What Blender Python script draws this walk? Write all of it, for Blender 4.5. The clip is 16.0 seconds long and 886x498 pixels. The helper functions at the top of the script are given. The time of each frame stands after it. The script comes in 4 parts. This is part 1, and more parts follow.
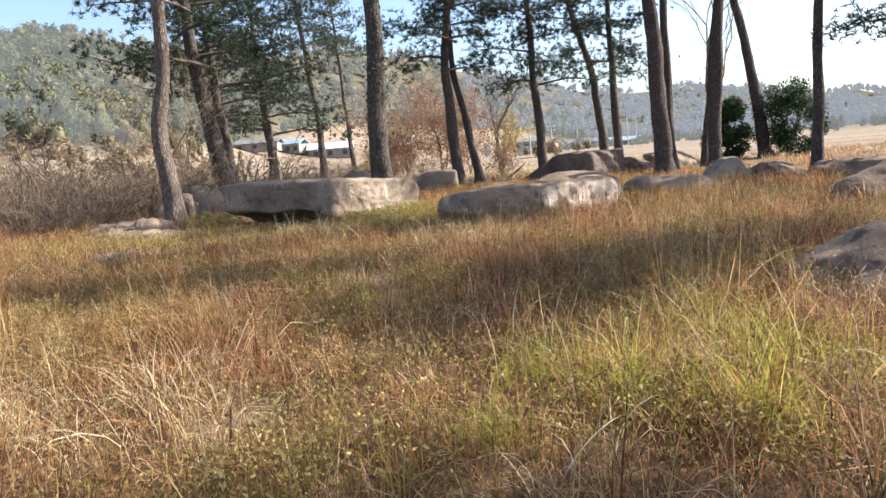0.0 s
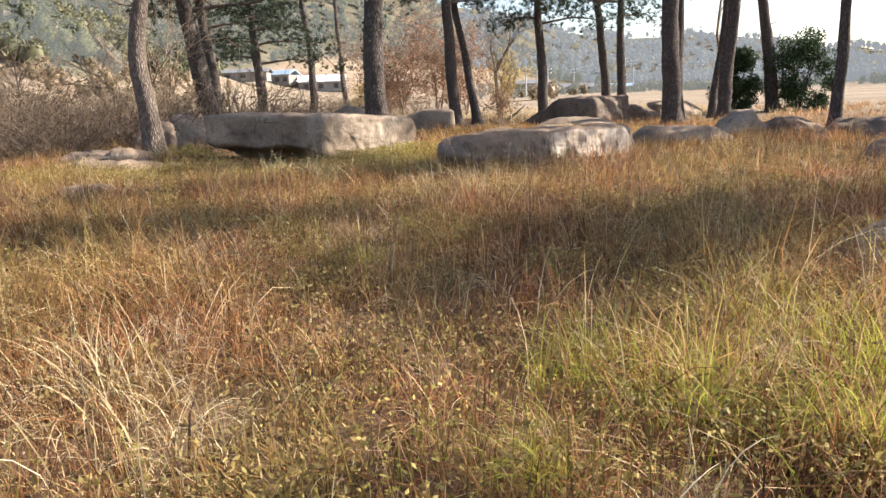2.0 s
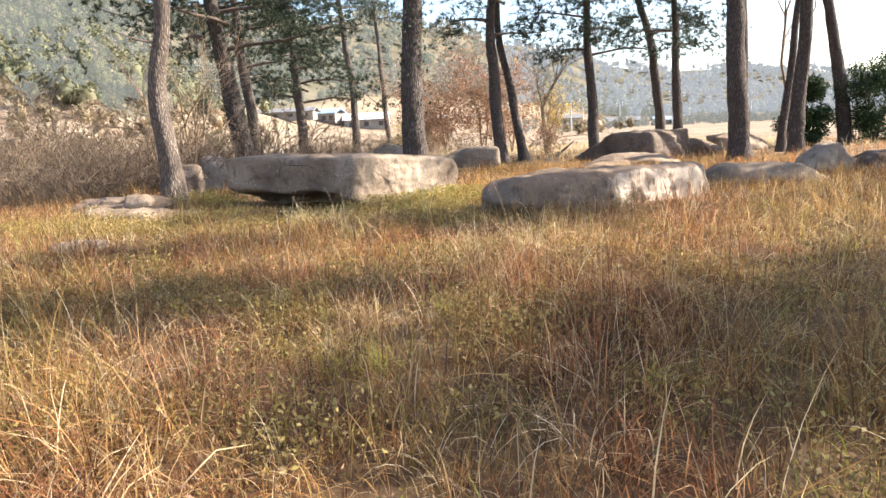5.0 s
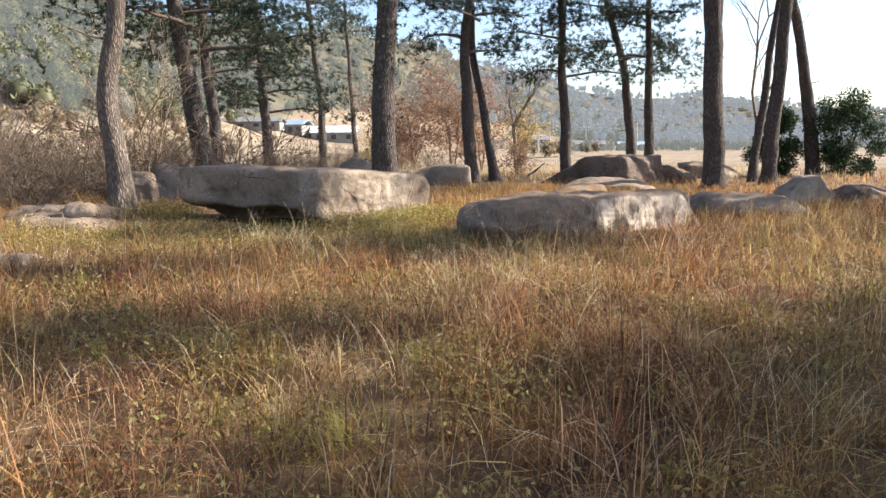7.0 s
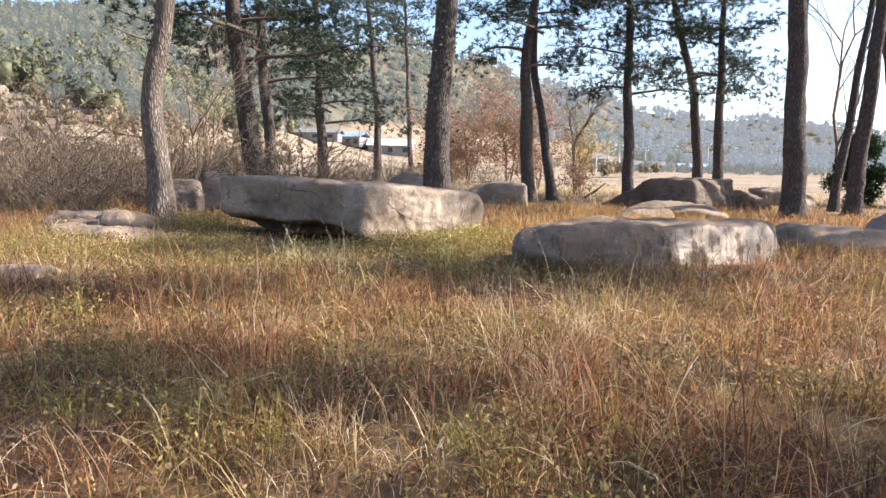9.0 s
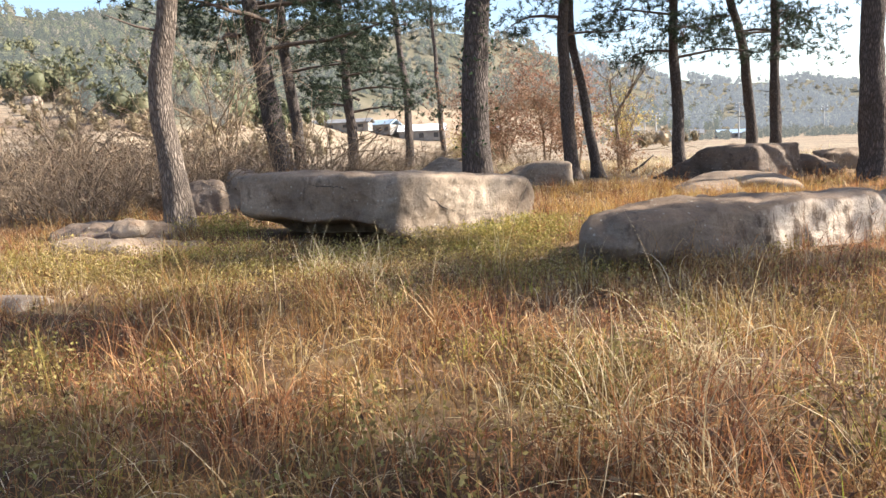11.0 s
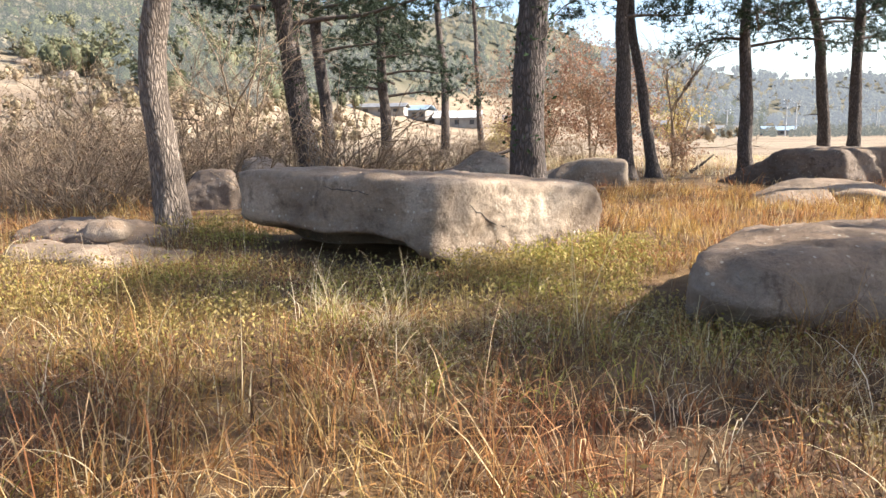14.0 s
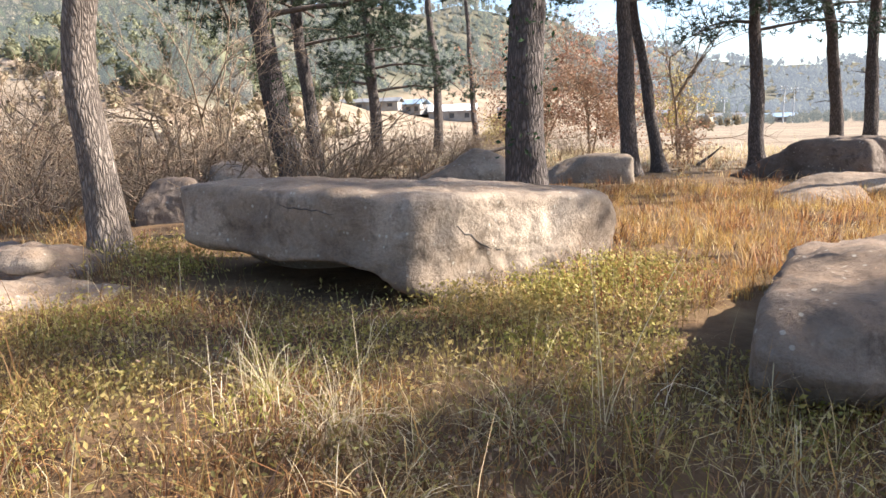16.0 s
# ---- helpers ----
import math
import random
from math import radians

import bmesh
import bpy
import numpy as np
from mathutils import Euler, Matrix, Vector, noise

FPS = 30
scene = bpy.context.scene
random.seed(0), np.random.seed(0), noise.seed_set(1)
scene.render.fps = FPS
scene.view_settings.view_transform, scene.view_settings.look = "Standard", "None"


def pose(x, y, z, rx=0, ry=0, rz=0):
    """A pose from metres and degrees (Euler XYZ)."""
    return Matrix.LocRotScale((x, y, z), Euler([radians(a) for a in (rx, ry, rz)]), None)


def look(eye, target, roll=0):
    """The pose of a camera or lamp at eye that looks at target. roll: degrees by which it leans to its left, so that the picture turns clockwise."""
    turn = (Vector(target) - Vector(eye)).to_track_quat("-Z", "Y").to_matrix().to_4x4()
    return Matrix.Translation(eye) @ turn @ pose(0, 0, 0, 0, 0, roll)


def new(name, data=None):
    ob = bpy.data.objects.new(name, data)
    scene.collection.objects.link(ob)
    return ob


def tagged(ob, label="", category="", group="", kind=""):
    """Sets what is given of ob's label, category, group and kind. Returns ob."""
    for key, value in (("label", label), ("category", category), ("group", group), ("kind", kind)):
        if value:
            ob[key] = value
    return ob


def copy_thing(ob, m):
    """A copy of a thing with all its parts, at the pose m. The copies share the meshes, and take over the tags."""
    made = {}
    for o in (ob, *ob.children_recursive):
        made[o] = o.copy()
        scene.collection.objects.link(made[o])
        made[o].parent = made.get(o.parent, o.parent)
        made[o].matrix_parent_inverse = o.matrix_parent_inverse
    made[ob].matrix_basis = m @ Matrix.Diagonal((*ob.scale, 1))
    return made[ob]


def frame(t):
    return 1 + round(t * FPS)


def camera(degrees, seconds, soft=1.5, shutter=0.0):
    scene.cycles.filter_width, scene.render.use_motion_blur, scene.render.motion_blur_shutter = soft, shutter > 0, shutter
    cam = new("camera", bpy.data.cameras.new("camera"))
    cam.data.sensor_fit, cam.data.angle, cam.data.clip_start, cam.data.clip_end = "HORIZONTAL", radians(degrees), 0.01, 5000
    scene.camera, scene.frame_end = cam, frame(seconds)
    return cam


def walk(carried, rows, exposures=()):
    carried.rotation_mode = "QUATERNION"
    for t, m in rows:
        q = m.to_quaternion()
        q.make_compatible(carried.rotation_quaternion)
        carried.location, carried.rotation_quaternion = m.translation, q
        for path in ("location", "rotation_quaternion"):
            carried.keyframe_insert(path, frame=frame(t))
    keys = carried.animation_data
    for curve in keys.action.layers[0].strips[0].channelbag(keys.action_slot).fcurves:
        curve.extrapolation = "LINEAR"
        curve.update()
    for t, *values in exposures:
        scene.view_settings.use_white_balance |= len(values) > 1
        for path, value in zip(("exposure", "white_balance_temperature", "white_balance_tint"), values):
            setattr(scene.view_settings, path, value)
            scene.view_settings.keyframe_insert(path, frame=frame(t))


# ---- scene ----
cam = camera(65.8, 16.0)
PATH = [
    (0, (1.272, -0.189, 1.249), (1.102, 1.786, 0.981), -4.7),
    (0.5, (1.254, 0.039, 1.268), (1.059, 2.006, 0.965), -3.5),
    (1, (1.164, 0.261, 1.257), (0.952, 2.221, 0.918), -3.1),
    (1.5, (1.053, 0.643, 1.241), (0.908, 2.595, 0.83), -2.5),
    (2, (1.04, 0.642, 1.25), (0.899, 2.588, 0.81), -2.1),
    (2.5, (1.024, 0.79, 1.215), (0.778, 2.72, 0.75), -3.3),
    (3, (1.029, 1.132, 1.232), (0.72, 3.056, 0.781), -2.6),
    (5.5, (0.911, 2.406, 1.285), (0.655, 4.362, 0.958), -2.8),
    (6, (0.919, 2.508, 1.292), (0.703, 4.468, 0.958), -1.5),
    (6.5, (0.803, 2.839, 1.274), (0.608, 4.819, 1.072), 0.0),
    (7, (0.723, 3.078, 1.277), (0.561, 5.05, 0.986), -0.6),
    (7.5, (0.694, 3.462, 1.256), (0.455, 5.43, 0.992), 1.0),
    (8, (0.741, 3.807, 1.284), (0.426, 5.768, 1.047), 2.2),
    (8.5, (0.678, 3.928, 1.29), (0.363, 5.889, 1.052), 1.6),
    (11, (0.253, 5.324, 1.293), (-0.165, 7.257, 0.998), -2.5),
    (11.5, (0.038, 5.8, 1.309), (-0.551, 7.695, 1.057), -2.1),
    (12, (0.006, 6.131, 1.331), (-0.463, 8.029, 0.909), -2.4),
    (12.5, (-0.005, 6.454, 1.323), (-0.611, 8.31, 0.886), -2.6),
    (13, (-0.002, 6.761, 1.345), (-0.694, 8.602, 0.981), -2.4),
    (13.5, (-0.229, 7.161, 1.328), (-0.795, 9.055, 1.024), 0.1),
    (14, (-0.325, 7.265, 1.407), (-0.829, 9.173, 1.077), -0.6),
    (14.5, (-0.369, 7.614, 1.382), (-0.98, 9.486, 1.028), -1.3),
    (15, (-0.369, 8.023, 1.441), (-0.925, 9.925, 1.171), -0.6),
    (15.5, (-0.415, 8.329, 1.451), (-0.999, 10.215, 1.134), -3.6),
    (16, (-0.539, 8.671, 1.489), (-1.037, 10.576, 1.141), -1.8),
]
walk(cam, [(t, look(eye, target, roll)) for t, eye, target, roll in PATH], [(0, 1.44, 5900, 13), (1, 1.4, 6050, 13), (3, 1.6, 6250, 13), (5.5, 1.9, 6200, 13), (6.5, 1.52, 5900, 13), (7, 1.42, 6000, 12), (8, 1.58, 5850, 13), (8.5, 1.58, 5800, 14), (11, 1.58, 6100, 12), (12, 1.5, 6100, 12), (13, 1.64, 6100, 13), (14, 1.72, 6100, 12), (15, 1.66, 5950, 12), (16, 1.72, 5900, 13)])

# ---- light ----
SUN_AZ, SUN_EL = radians(74), radians(36)
SUN_WAY = Vector((math.sin(SUN_AZ) * math.cos(SUN_EL), math.cos(SUN_AZ) * math.cos(SUN_EL), math.sin(SUN_EL)))
world = bpy.data.worlds.new("sky")
scene.world = world
world.use_nodes = True
_wn = world.node_tree.nodes
_sky = _wn.new("ShaderNodeTexSky")
_sky.sky_type = "NISHITA"
_sky.sun_disc = False
_sky.sun_elevation, _sky.sun_rotation = SUN_EL, SUN_AZ
_sky.air_density, _sky.dust_density, _sky.ozone_density = 1.1, 1.6, 1.0
_wn["Background"].inputs["Strength"].default_value = 0.097
world.node_tree.links.new(_sky.outputs[0], _wn["Background"].inputs["Color"])
_sd = bpy.data.lights.new("sun", "SUN")
_sd.energy, _sd.angle, _sd.color = 5.0, radians(0.6), (1.0, 0.9, 0.74)
sun = new("sun", _sd)
sun.matrix_world = look(SUN_WAY * 100, (0, 0, 0))


# ---- materials ----
def mat(name):
    m = bpy.data.materials.new(name)
    m.use_nodes = True
    nt = m.node_tree
    return m, nt, nt.nodes["Principled BSDF"]


def node(nt, kind, **vals):
    n = nt.nodes.new(kind)
    for k, v in vals.items():
        n.inputs[k].default_value = v
    return n


def ramp(nt, src, stops):
    r = nt.nodes.new("ShaderNodeValToRGB")
    e = r.color_ramp.elements
    while len(e) < len(stops):
        e.new(0.5)
    for i, (p, c) in enumerate(stops):
        e[i].position, e[i].color = p, (*c, 1)
    nt.links.new(src, r.inputs["Fac"])
    return r.outputs["Color"]


def mixc(nt, fac, a, b, blend="MIX"):
    m = nt.nodes.new("ShaderNodeMix")
    m.data_type, m.blend_type = "RGBA", blend
    for sock, v in ((m.inputs[0], fac), (m.inputs[6], a), (m.inputs[7], b)):
        if isinstance(v, (int, float)):
            sock.default_value = v
        elif isinstance(v, tuple):
            sock.default_value = (*v, 1)
        else:
            nt.links.new(v, sock)
    return m.outputs[2]


def coords(nt, scale=(1, 1, 1), kind="Object"):
    tc = nt.nodes.new("ShaderNodeTexCoord")
    mp = nt.nodes.new("ShaderNodeMapping")
    mp.inputs["Scale"].default_value = scale
    nt.links.new(tc.outputs[kind], mp.inputs["Vector"])
    return mp.outputs["Vector"]


def world_pos(nt, scale=(1, 1, 1)):
    g = nt.nodes.new("ShaderNodeNewGeometry")
    mp = nt.nodes.new("ShaderNodeMapping")
    mp.inputs["Scale"].default_value = scale
    nt.links.new(g.outputs["Position"], mp.inputs["Vector"])
    return mp.outputs["Vector"]


def noisy(nt, vec, scale, detail=4, rough=0.55):
    n = node(nt, "ShaderNodeTexNoise", Scale=scale, Detail=detail, Roughness=rough)
    nt.links.new(vec, n.inputs["Vector"])
    return n.outputs["Fac"]


def bump(nt, bsdf, height, strength, distance):
    b = node(nt, "ShaderNodeBump", Strength=strength, Distance=distance)
    nt.links.new(height, b.inputs["Height"])
    nt.links.new(b.outputs["Normal"], bsdf.inputs["Normal"])


def leafy(name, stops_a, stops_b, patch=0.7, through_light=0.45, rough=0.6, lo=0.42, hi=0.58):
    """Thin leaves and blades: each island its own tone, patches of two mixtures, light shining through."""
    m, nt, bs = mat(name)
    g = nt.nodes.new("ShaderNodeNewGeometry")
    ca, cb = ramp(nt, g.outputs["Random Per Island"], stops_a), ramp(nt, g.outputs["Random Per Island"], stops_b)
    f = noisy(nt, world_pos(nt), patch, 3)
    fr = ramp(nt, f, [(lo, (0, 0, 0)), (hi, (1, 1, 1))])
    c = mixc(nt, fr, ca, cb)
    nt.links.new(c, bs.inputs["Base Color"])
    bs.inputs["Roughness"].default_value = rough
    bs.inputs["Specular IOR Level"].default_value = 0.25
    tr = nt.nodes.new("ShaderNodeBsdfTranslucent")
    nt.links.new(c, tr.inputs["Color"])
    mx = nt.nodes.new("ShaderNodeMixShader")
    mx.inputs[0].default_value = through_light
    nt.links.new(bs.outputs[0], mx.inputs[1])
    nt.links.new(tr.outputs[0], mx.inputs[2])
    nt.links.new(mx.outputs[0], nt.nodes["Material Output"].inputs["Surface"])
    return m


def rock_mat(name, dark, mid, light, streak=False, lichen=0.5):
    m, nt, bs = mat(name)
    v = coords(nt)
    c = ramp(nt, noisy(nt, v, 1.1, 6, 0.6), [(0.3, dark), (0.5, mid), (0.7, light)])
    grain = noisy(nt, v, 38, 6, 0.75)
    c = mixc(nt, 0.35, c, ramp(nt, grain, [(0.3, (0.22, 0.2, 0.18)), (0.7, (0.8, 0.78, 0.75))]), "OVERLAY")
    blot = noisy(nt, v, 4.5, 7, 0.7)
    c = mixc(nt, ramp(nt, blot, [(0.51, (0, 0, 0)), (0.67, (0.7, 0.7, 0.7))]), c, tuple(k * 0.55 for k in dark))
    g = nt.nodes.new("ShaderNodeNewGeometry")
    sp = nt.nodes.new("ShaderNodeSeparateXYZ")
    nt.links.new(g.outputs["Normal"], sp.inputs[0])
    flat = ramp(nt, sp.outputs["Z"], [(0.45, (0, 0, 0)), (0.8, (1, 1, 1))])
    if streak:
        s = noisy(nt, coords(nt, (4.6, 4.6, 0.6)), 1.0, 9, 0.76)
        # shade of the left end put into colour: pale streaks fade towards low X
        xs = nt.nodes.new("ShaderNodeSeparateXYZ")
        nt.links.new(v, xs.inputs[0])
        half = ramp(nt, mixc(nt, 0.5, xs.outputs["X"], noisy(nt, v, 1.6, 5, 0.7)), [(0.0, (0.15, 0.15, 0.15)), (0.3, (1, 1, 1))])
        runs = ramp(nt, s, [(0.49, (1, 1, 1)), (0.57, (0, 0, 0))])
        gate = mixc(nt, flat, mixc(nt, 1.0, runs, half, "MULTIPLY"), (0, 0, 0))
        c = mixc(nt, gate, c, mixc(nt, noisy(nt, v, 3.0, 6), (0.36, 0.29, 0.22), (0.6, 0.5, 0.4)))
    dust = mixc(nt, flat, (0, 0, 0), ramp(nt, noisy(nt, v, 2.2, 6, 0.7), [(0.4, (0, 0, 0)), (0.62, (0.75, 0.75, 0.75))]))
    c = mixc(nt, dust, c, (0.23, 0.155, 0.1))
    vo = node(nt, "ShaderNodeTexVoronoi", Scale=11.0, Randomness=1.0)
    nt.links.new(v, vo.inputs["Vector"])
    spots = ramp(nt, vo.outputs["Distance"], [(0.12, (1, 1, 1)), (0.2, (0, 0, 0))])
    gate = ramp(nt, noisy(nt, v, 2.4, 2), [(0.44, (0, 0, 0)), (0.55, (lichen, lichen, lichen))])
    c = mixc(nt, mixc(nt, 1.0, spots, gate, "MULTIPLY"), c, (0.56, 0.52, 0.42))
    nt.links.new(c, bs.inputs["Base Color"])
    bs.inputs["Roughness"].default_value = 0.9
    bs.inputs["Specular IOR Level"].default_value = 0.2
    h = nt.nodes.new("ShaderNodeMath")
    h.operation = "MULTIPLY_ADD"
    nt.links.new(grain, h.inputs[0])
    h.inputs[1].default_value = 0.22
    nt.links.new(noisy(nt, v, 5, 9, 0.62), h.inputs[2])
    bump(nt, bs, h.outputs[0], 0.9, 0.06)
    return m


def bark_mat(name, dark, light):
    m, nt, bs = mat(name)
    v = coords(nt, (1, 1, 0.22))
    nz = node(nt, "ShaderNodeTexNoise", Scale=9.0, Detail=6.0)
    nt.links.new(v, nz.inputs["Vector"])
    wob = nt.nodes.new("ShaderNodeVectorMath")
    wob.operation = "MULTIPLY_ADD"
    wob.inputs[1].default_value = (0.09, 0.09, 0.09)
    nt.links.new(nz.outputs["Color"], wob.inputs[0])
    nt.links.new(v, wob.inputs[2])
    vo = node(nt, "ShaderNodeTexVoronoi", Scale=27.0)
    vo.feature = "DISTANCE_TO_EDGE"
    nt.links.new(wob.outputs[0], vo.inputs["Vector"])
    plate = ramp(nt, vo.outputs["Distance"], [(0.0, (0, 0, 0)), (0.3, (1, 1, 1))])
    scaly = noisy(nt, coords(nt, (1, 1, 0.35)), 30, 6, 0.7)
    tone = ramp(nt, noisy(nt, coords(nt, (1, 1, 0.5)), 5, 8, 0.7), [(0.3, dark), (0.7, light)])
    tone = mixc(nt, 0.5, tone, ramp(nt, scaly, [(0.3, (0.25, 0.23, 0.22)), (0.7, (0.8, 0.78, 0.76))]), "OVERLAY")
    c = mixc(nt, plate, tuple(x * 0.75 for x in dark), tone)
    nt.links.new(c, bs.inputs["Base Color"])
    bs.inputs["Roughness"].default_value = 0.95
    bs.inputs["Specular IOR Level"].default_value = 0.1
    h = nt.nodes.new("ShaderNodeMath")
    nt.links.new(plate, h.inputs[0])
    nt.links.new(scaly, h.inputs[1])
    bump(nt, bs, h.outputs[0], 0.9, 0.025)
    return m


def plain(name, dark, light, scale=3.0, rough=0.8, stretch=(1, 1, 1), relief=0.3):
    m, nt, bs = mat(name)
    v = coords(nt, stretch)
    c = ramp(nt, noisy(nt, v, scale, 6), [(0.32, dark), (0.68, light)])
    nt.links.new(c, bs.inputs["Base Color"])
    bs.inputs["Roughness"].default_value = rough
    bump(nt, bs, noisy(nt, v, scale * 6, 5), relief, 0.02)
    return m


M_GRASS = leafy("dry_grass",
                [(0.0, (0.06, 0.024, 0.014)), (0.35, (0.21, 0.08, 0.036)), (0.7, (0.45, 0.2, 0.08)), (0.9, (0.6, 0.36, 0.165)), (1.0, (0.74, 0.57, 0.35))],
                [(0.0, (0.08, 0.047, 0.02)), (0.4, (0.26, 0.135, 0.045)), (0.66, (0.5, 0.3, 0.1)), (0.78, (0.26, 0.23, 0.065)), (0.92, (0.6, 0.45, 0.2)), (1.0, (0.76, 0.62, 0.37))], 0.55, 0.45)
M_STRAW = leafy("straw", [(0.0, (0.36, 0.24, 0.13)), (0.5, (0.62, 0.47, 0.28)), (1.0, (0.82, 0.7, 0.5))],
                [(0.0, (0.34, 0.27, 0.12)), (1.0, (0.72, 0.6, 0.36))], 0.8, 0.35)
M_GREEN = leafy("green_grass", [(0.0, (0.2, 0.25, 0.03)), (0.6, (0.46, 0.44, 0.07)), (1.0, (0.68, 0.56, 0.18))],
                [(0.0, (0.22, 0.28, 0.03)), (1.0, (0.6, 0.5, 0.1))], 1.2, 0.5)
M_GOLD = leafy("golden_grass", [(0.0, (0.26, 0.12, 0.03)), (0.5, (0.48, 0.27, 0.07)), (1.0, (0.6, 0.42, 0.14))],
               [(0.0, (0.3, 0.16, 0.04)), (1.0, (0.56, 0.36, 0.1))], 0.8, 0.5)
M_WEED = leafy("weed_leaves", [(0.0, (0.12, 0.085, 0.025)), (0.5, (0.28, 0.2, 0.055)), (1.0, (0.4, 0.3, 0.12))],
               [(0.0, (0.13, 0.08, 0.04)), (0.5, (0.25, 0.18, 0.07)), (1.0, (0.3, 0.28, 0.09))], 0.9, 0.4)
M_LITTER = leafy("litter", [(0.0, (0.08, 0.04, 0.025)), (1.0, (0.3, 0.17, 0.1))], [(0.0, (0.12, 0.07, 0.04)), (1.0, (0.27, 0.18, 0.1))], 1.0, 0.2)
M_NEEDLE = leafy("pine_needles", [(0.0, (0.016, 0.026, 0.017)), (0.6, (0.033, 0.048, 0.026)), (1.0, (0.07, 0.09, 0.045))],
                 [(0.0, (0.018, 0.03, 0.018)), (1.0, (0.06, 0.078, 0.04))], 0.4, 0.22)
M_HOLLY = leafy("evergreen_leaves", [(0.0, (0.015, 0.03, 0.012)), (1.0, (0.05, 0.085, 0.03))], [(0.0, (0.02, 0.035, 0.015)), (1.0, (0.06, 0.1, 0.035))], 1.0, 0.2, 0.65)
M_RUST = leafy("rusty_leaves", [(0.0, (0.16, 0.08, 0.052)), (1.0, (0.42, 0.22, 0.14))], [(0.0, (0.2, 0.11, 0.065)), (1.0, (0.4, 0.26, 0.16))], 0.5, 0.45)
M_YELLOW = leafy("yellow_leaves", [(0.0, (0.4, 0.28, 0.08)), (1.0, (0.62, 0.5, 0.2))], [(0.0, (0.3, 0.26, 0.08)), (1.0, (0.55, 0.45, 0.16))], 0.5, 0.45)
M_BROAD = leafy("broad_leaves", [(0.0, (0.16, 0.15, 0.035)), (0.7, (0.4, 0.34, 0.08)), (1.0, (0.6, 0.47, 0.18))], [(0.0, (0.2, 0.15, 0.05)), (1.0, (0.5, 0.37, 0.13))], 1.0, 0.4)
M_BRAMBLE = plain("bramble_stems", (0.13, 0.088, 0.056), (0.36, 0.26, 0.165), 8, 0.9)
M_BARK = bark_mat("pine_bark", (0.08, 0.067, 0.06), (0.23, 0.193, 0.172))
M_BARK_PALE = bark_mat("pale_bark", (0.14, 0.112, 0.092), (0.36, 0.3, 0.25))
M_BRANCH = plain("branch_bark", (0.06, 0.045, 0.035), (0.15, 0.11, 0.085), 12, 0.95)
M_ROCK = rock_mat("granite_tan", (0.12, 0.088, 0.064), (0.255, 0.197, 0.144), (0.42, 0.34, 0.26), False, 0.6)
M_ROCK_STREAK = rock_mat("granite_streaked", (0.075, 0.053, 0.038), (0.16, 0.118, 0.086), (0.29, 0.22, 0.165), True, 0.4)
M_ROCK_DARK = rock_mat("granite_dark", (0.07, 0.053, 0.042), (0.135, 0.104, 0.083), (0.22, 0.175, 0.14))
M_ROCK_PALE = rock_mat("granite_pale", (0.19, 0.143, 0.108), (0.33, 0.265, 0.205), (0.48, 0.4, 0.32))
M_CRACK = plain("crack", (0.04, 0.033, 0.028), (0.08, 0.065, 0.055), 10, 0.95)
M_HOUSE = plain("house_plaster", (0.2, 0.18, 0.165), (0.32, 0.3, 0.27), 0.6, 0.85)
M_ROOF_WHITE = plain("pale_roof_sheet", (0.72, 0.74, 0.77), (0.86, 0.87, 0.88), 0.5, 0.5)
M_ROOF_BLUE = plain("blue_roof_sheet", (0.22, 0.3, 0.38), (0.32, 0.4, 0.47), 0.5, 0.5)
M_ROOF_GREY = plain("grey_roof_tiles", (0.12, 0.12, 0.125), (0.22, 0.22, 0.22), 0.8, 0.7)
M_DARKGLASS = plain("dark_opening", (0.03, 0.03, 0.035), (0.06, 0.06, 0.065), 1, 0.3)
M_POLE = plain("pole_concrete", (0.4, 0.39, 0.37), (0.55, 0.54, 0.52), 4, 0.8)
M_WIRE = plain("cable", (0.05, 0.05, 0.05), (0.08, 0.08, 0.08), 4, 0.6)

# far woods: haze painted as an even glow that makes them pale and blue
def woods_mat(name, stops, haze_glow):
    m, nt, bs = mat(name)
    g = nt.nodes.new("ShaderNodeNewGeometry")
    c = ramp(nt, g.outputs["Random Per Island"], stops)
    f = ramp(nt, noisy(nt, world_pos(nt), 0.03, 4), [(0.4, (0.75, 0.75, 0.75)), (0.6, (1.25, 1.15, 1.0))])
    c = mixc(nt, 1.0, c, f, "MULTIPLY")
    nt.links.new(c, bs.inputs["Base Color"])
    bs.inputs["Roughness"].default_value = 0.9
    bs.inputs["Specular IOR Level"].default_value = 0.0
    leafage = noisy(nt, world_pos(nt), 1.3, 7, 0.75)
    c2 = mixc(nt, 1.0, c, ramp(nt, leafage, [(0.36, (0.25, 0.25, 0.25)), (0.62, (1.5, 1.5, 1.5))]), "MULTIPLY")
    nt.links.new(c2, bs.inputs["Base Color"])
    bump(nt, bs, leafage, 1.0, 1.6)
    bs.inputs["Emission Color"].default_value = (*haze_glow, 1)
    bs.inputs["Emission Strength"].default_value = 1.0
    return m


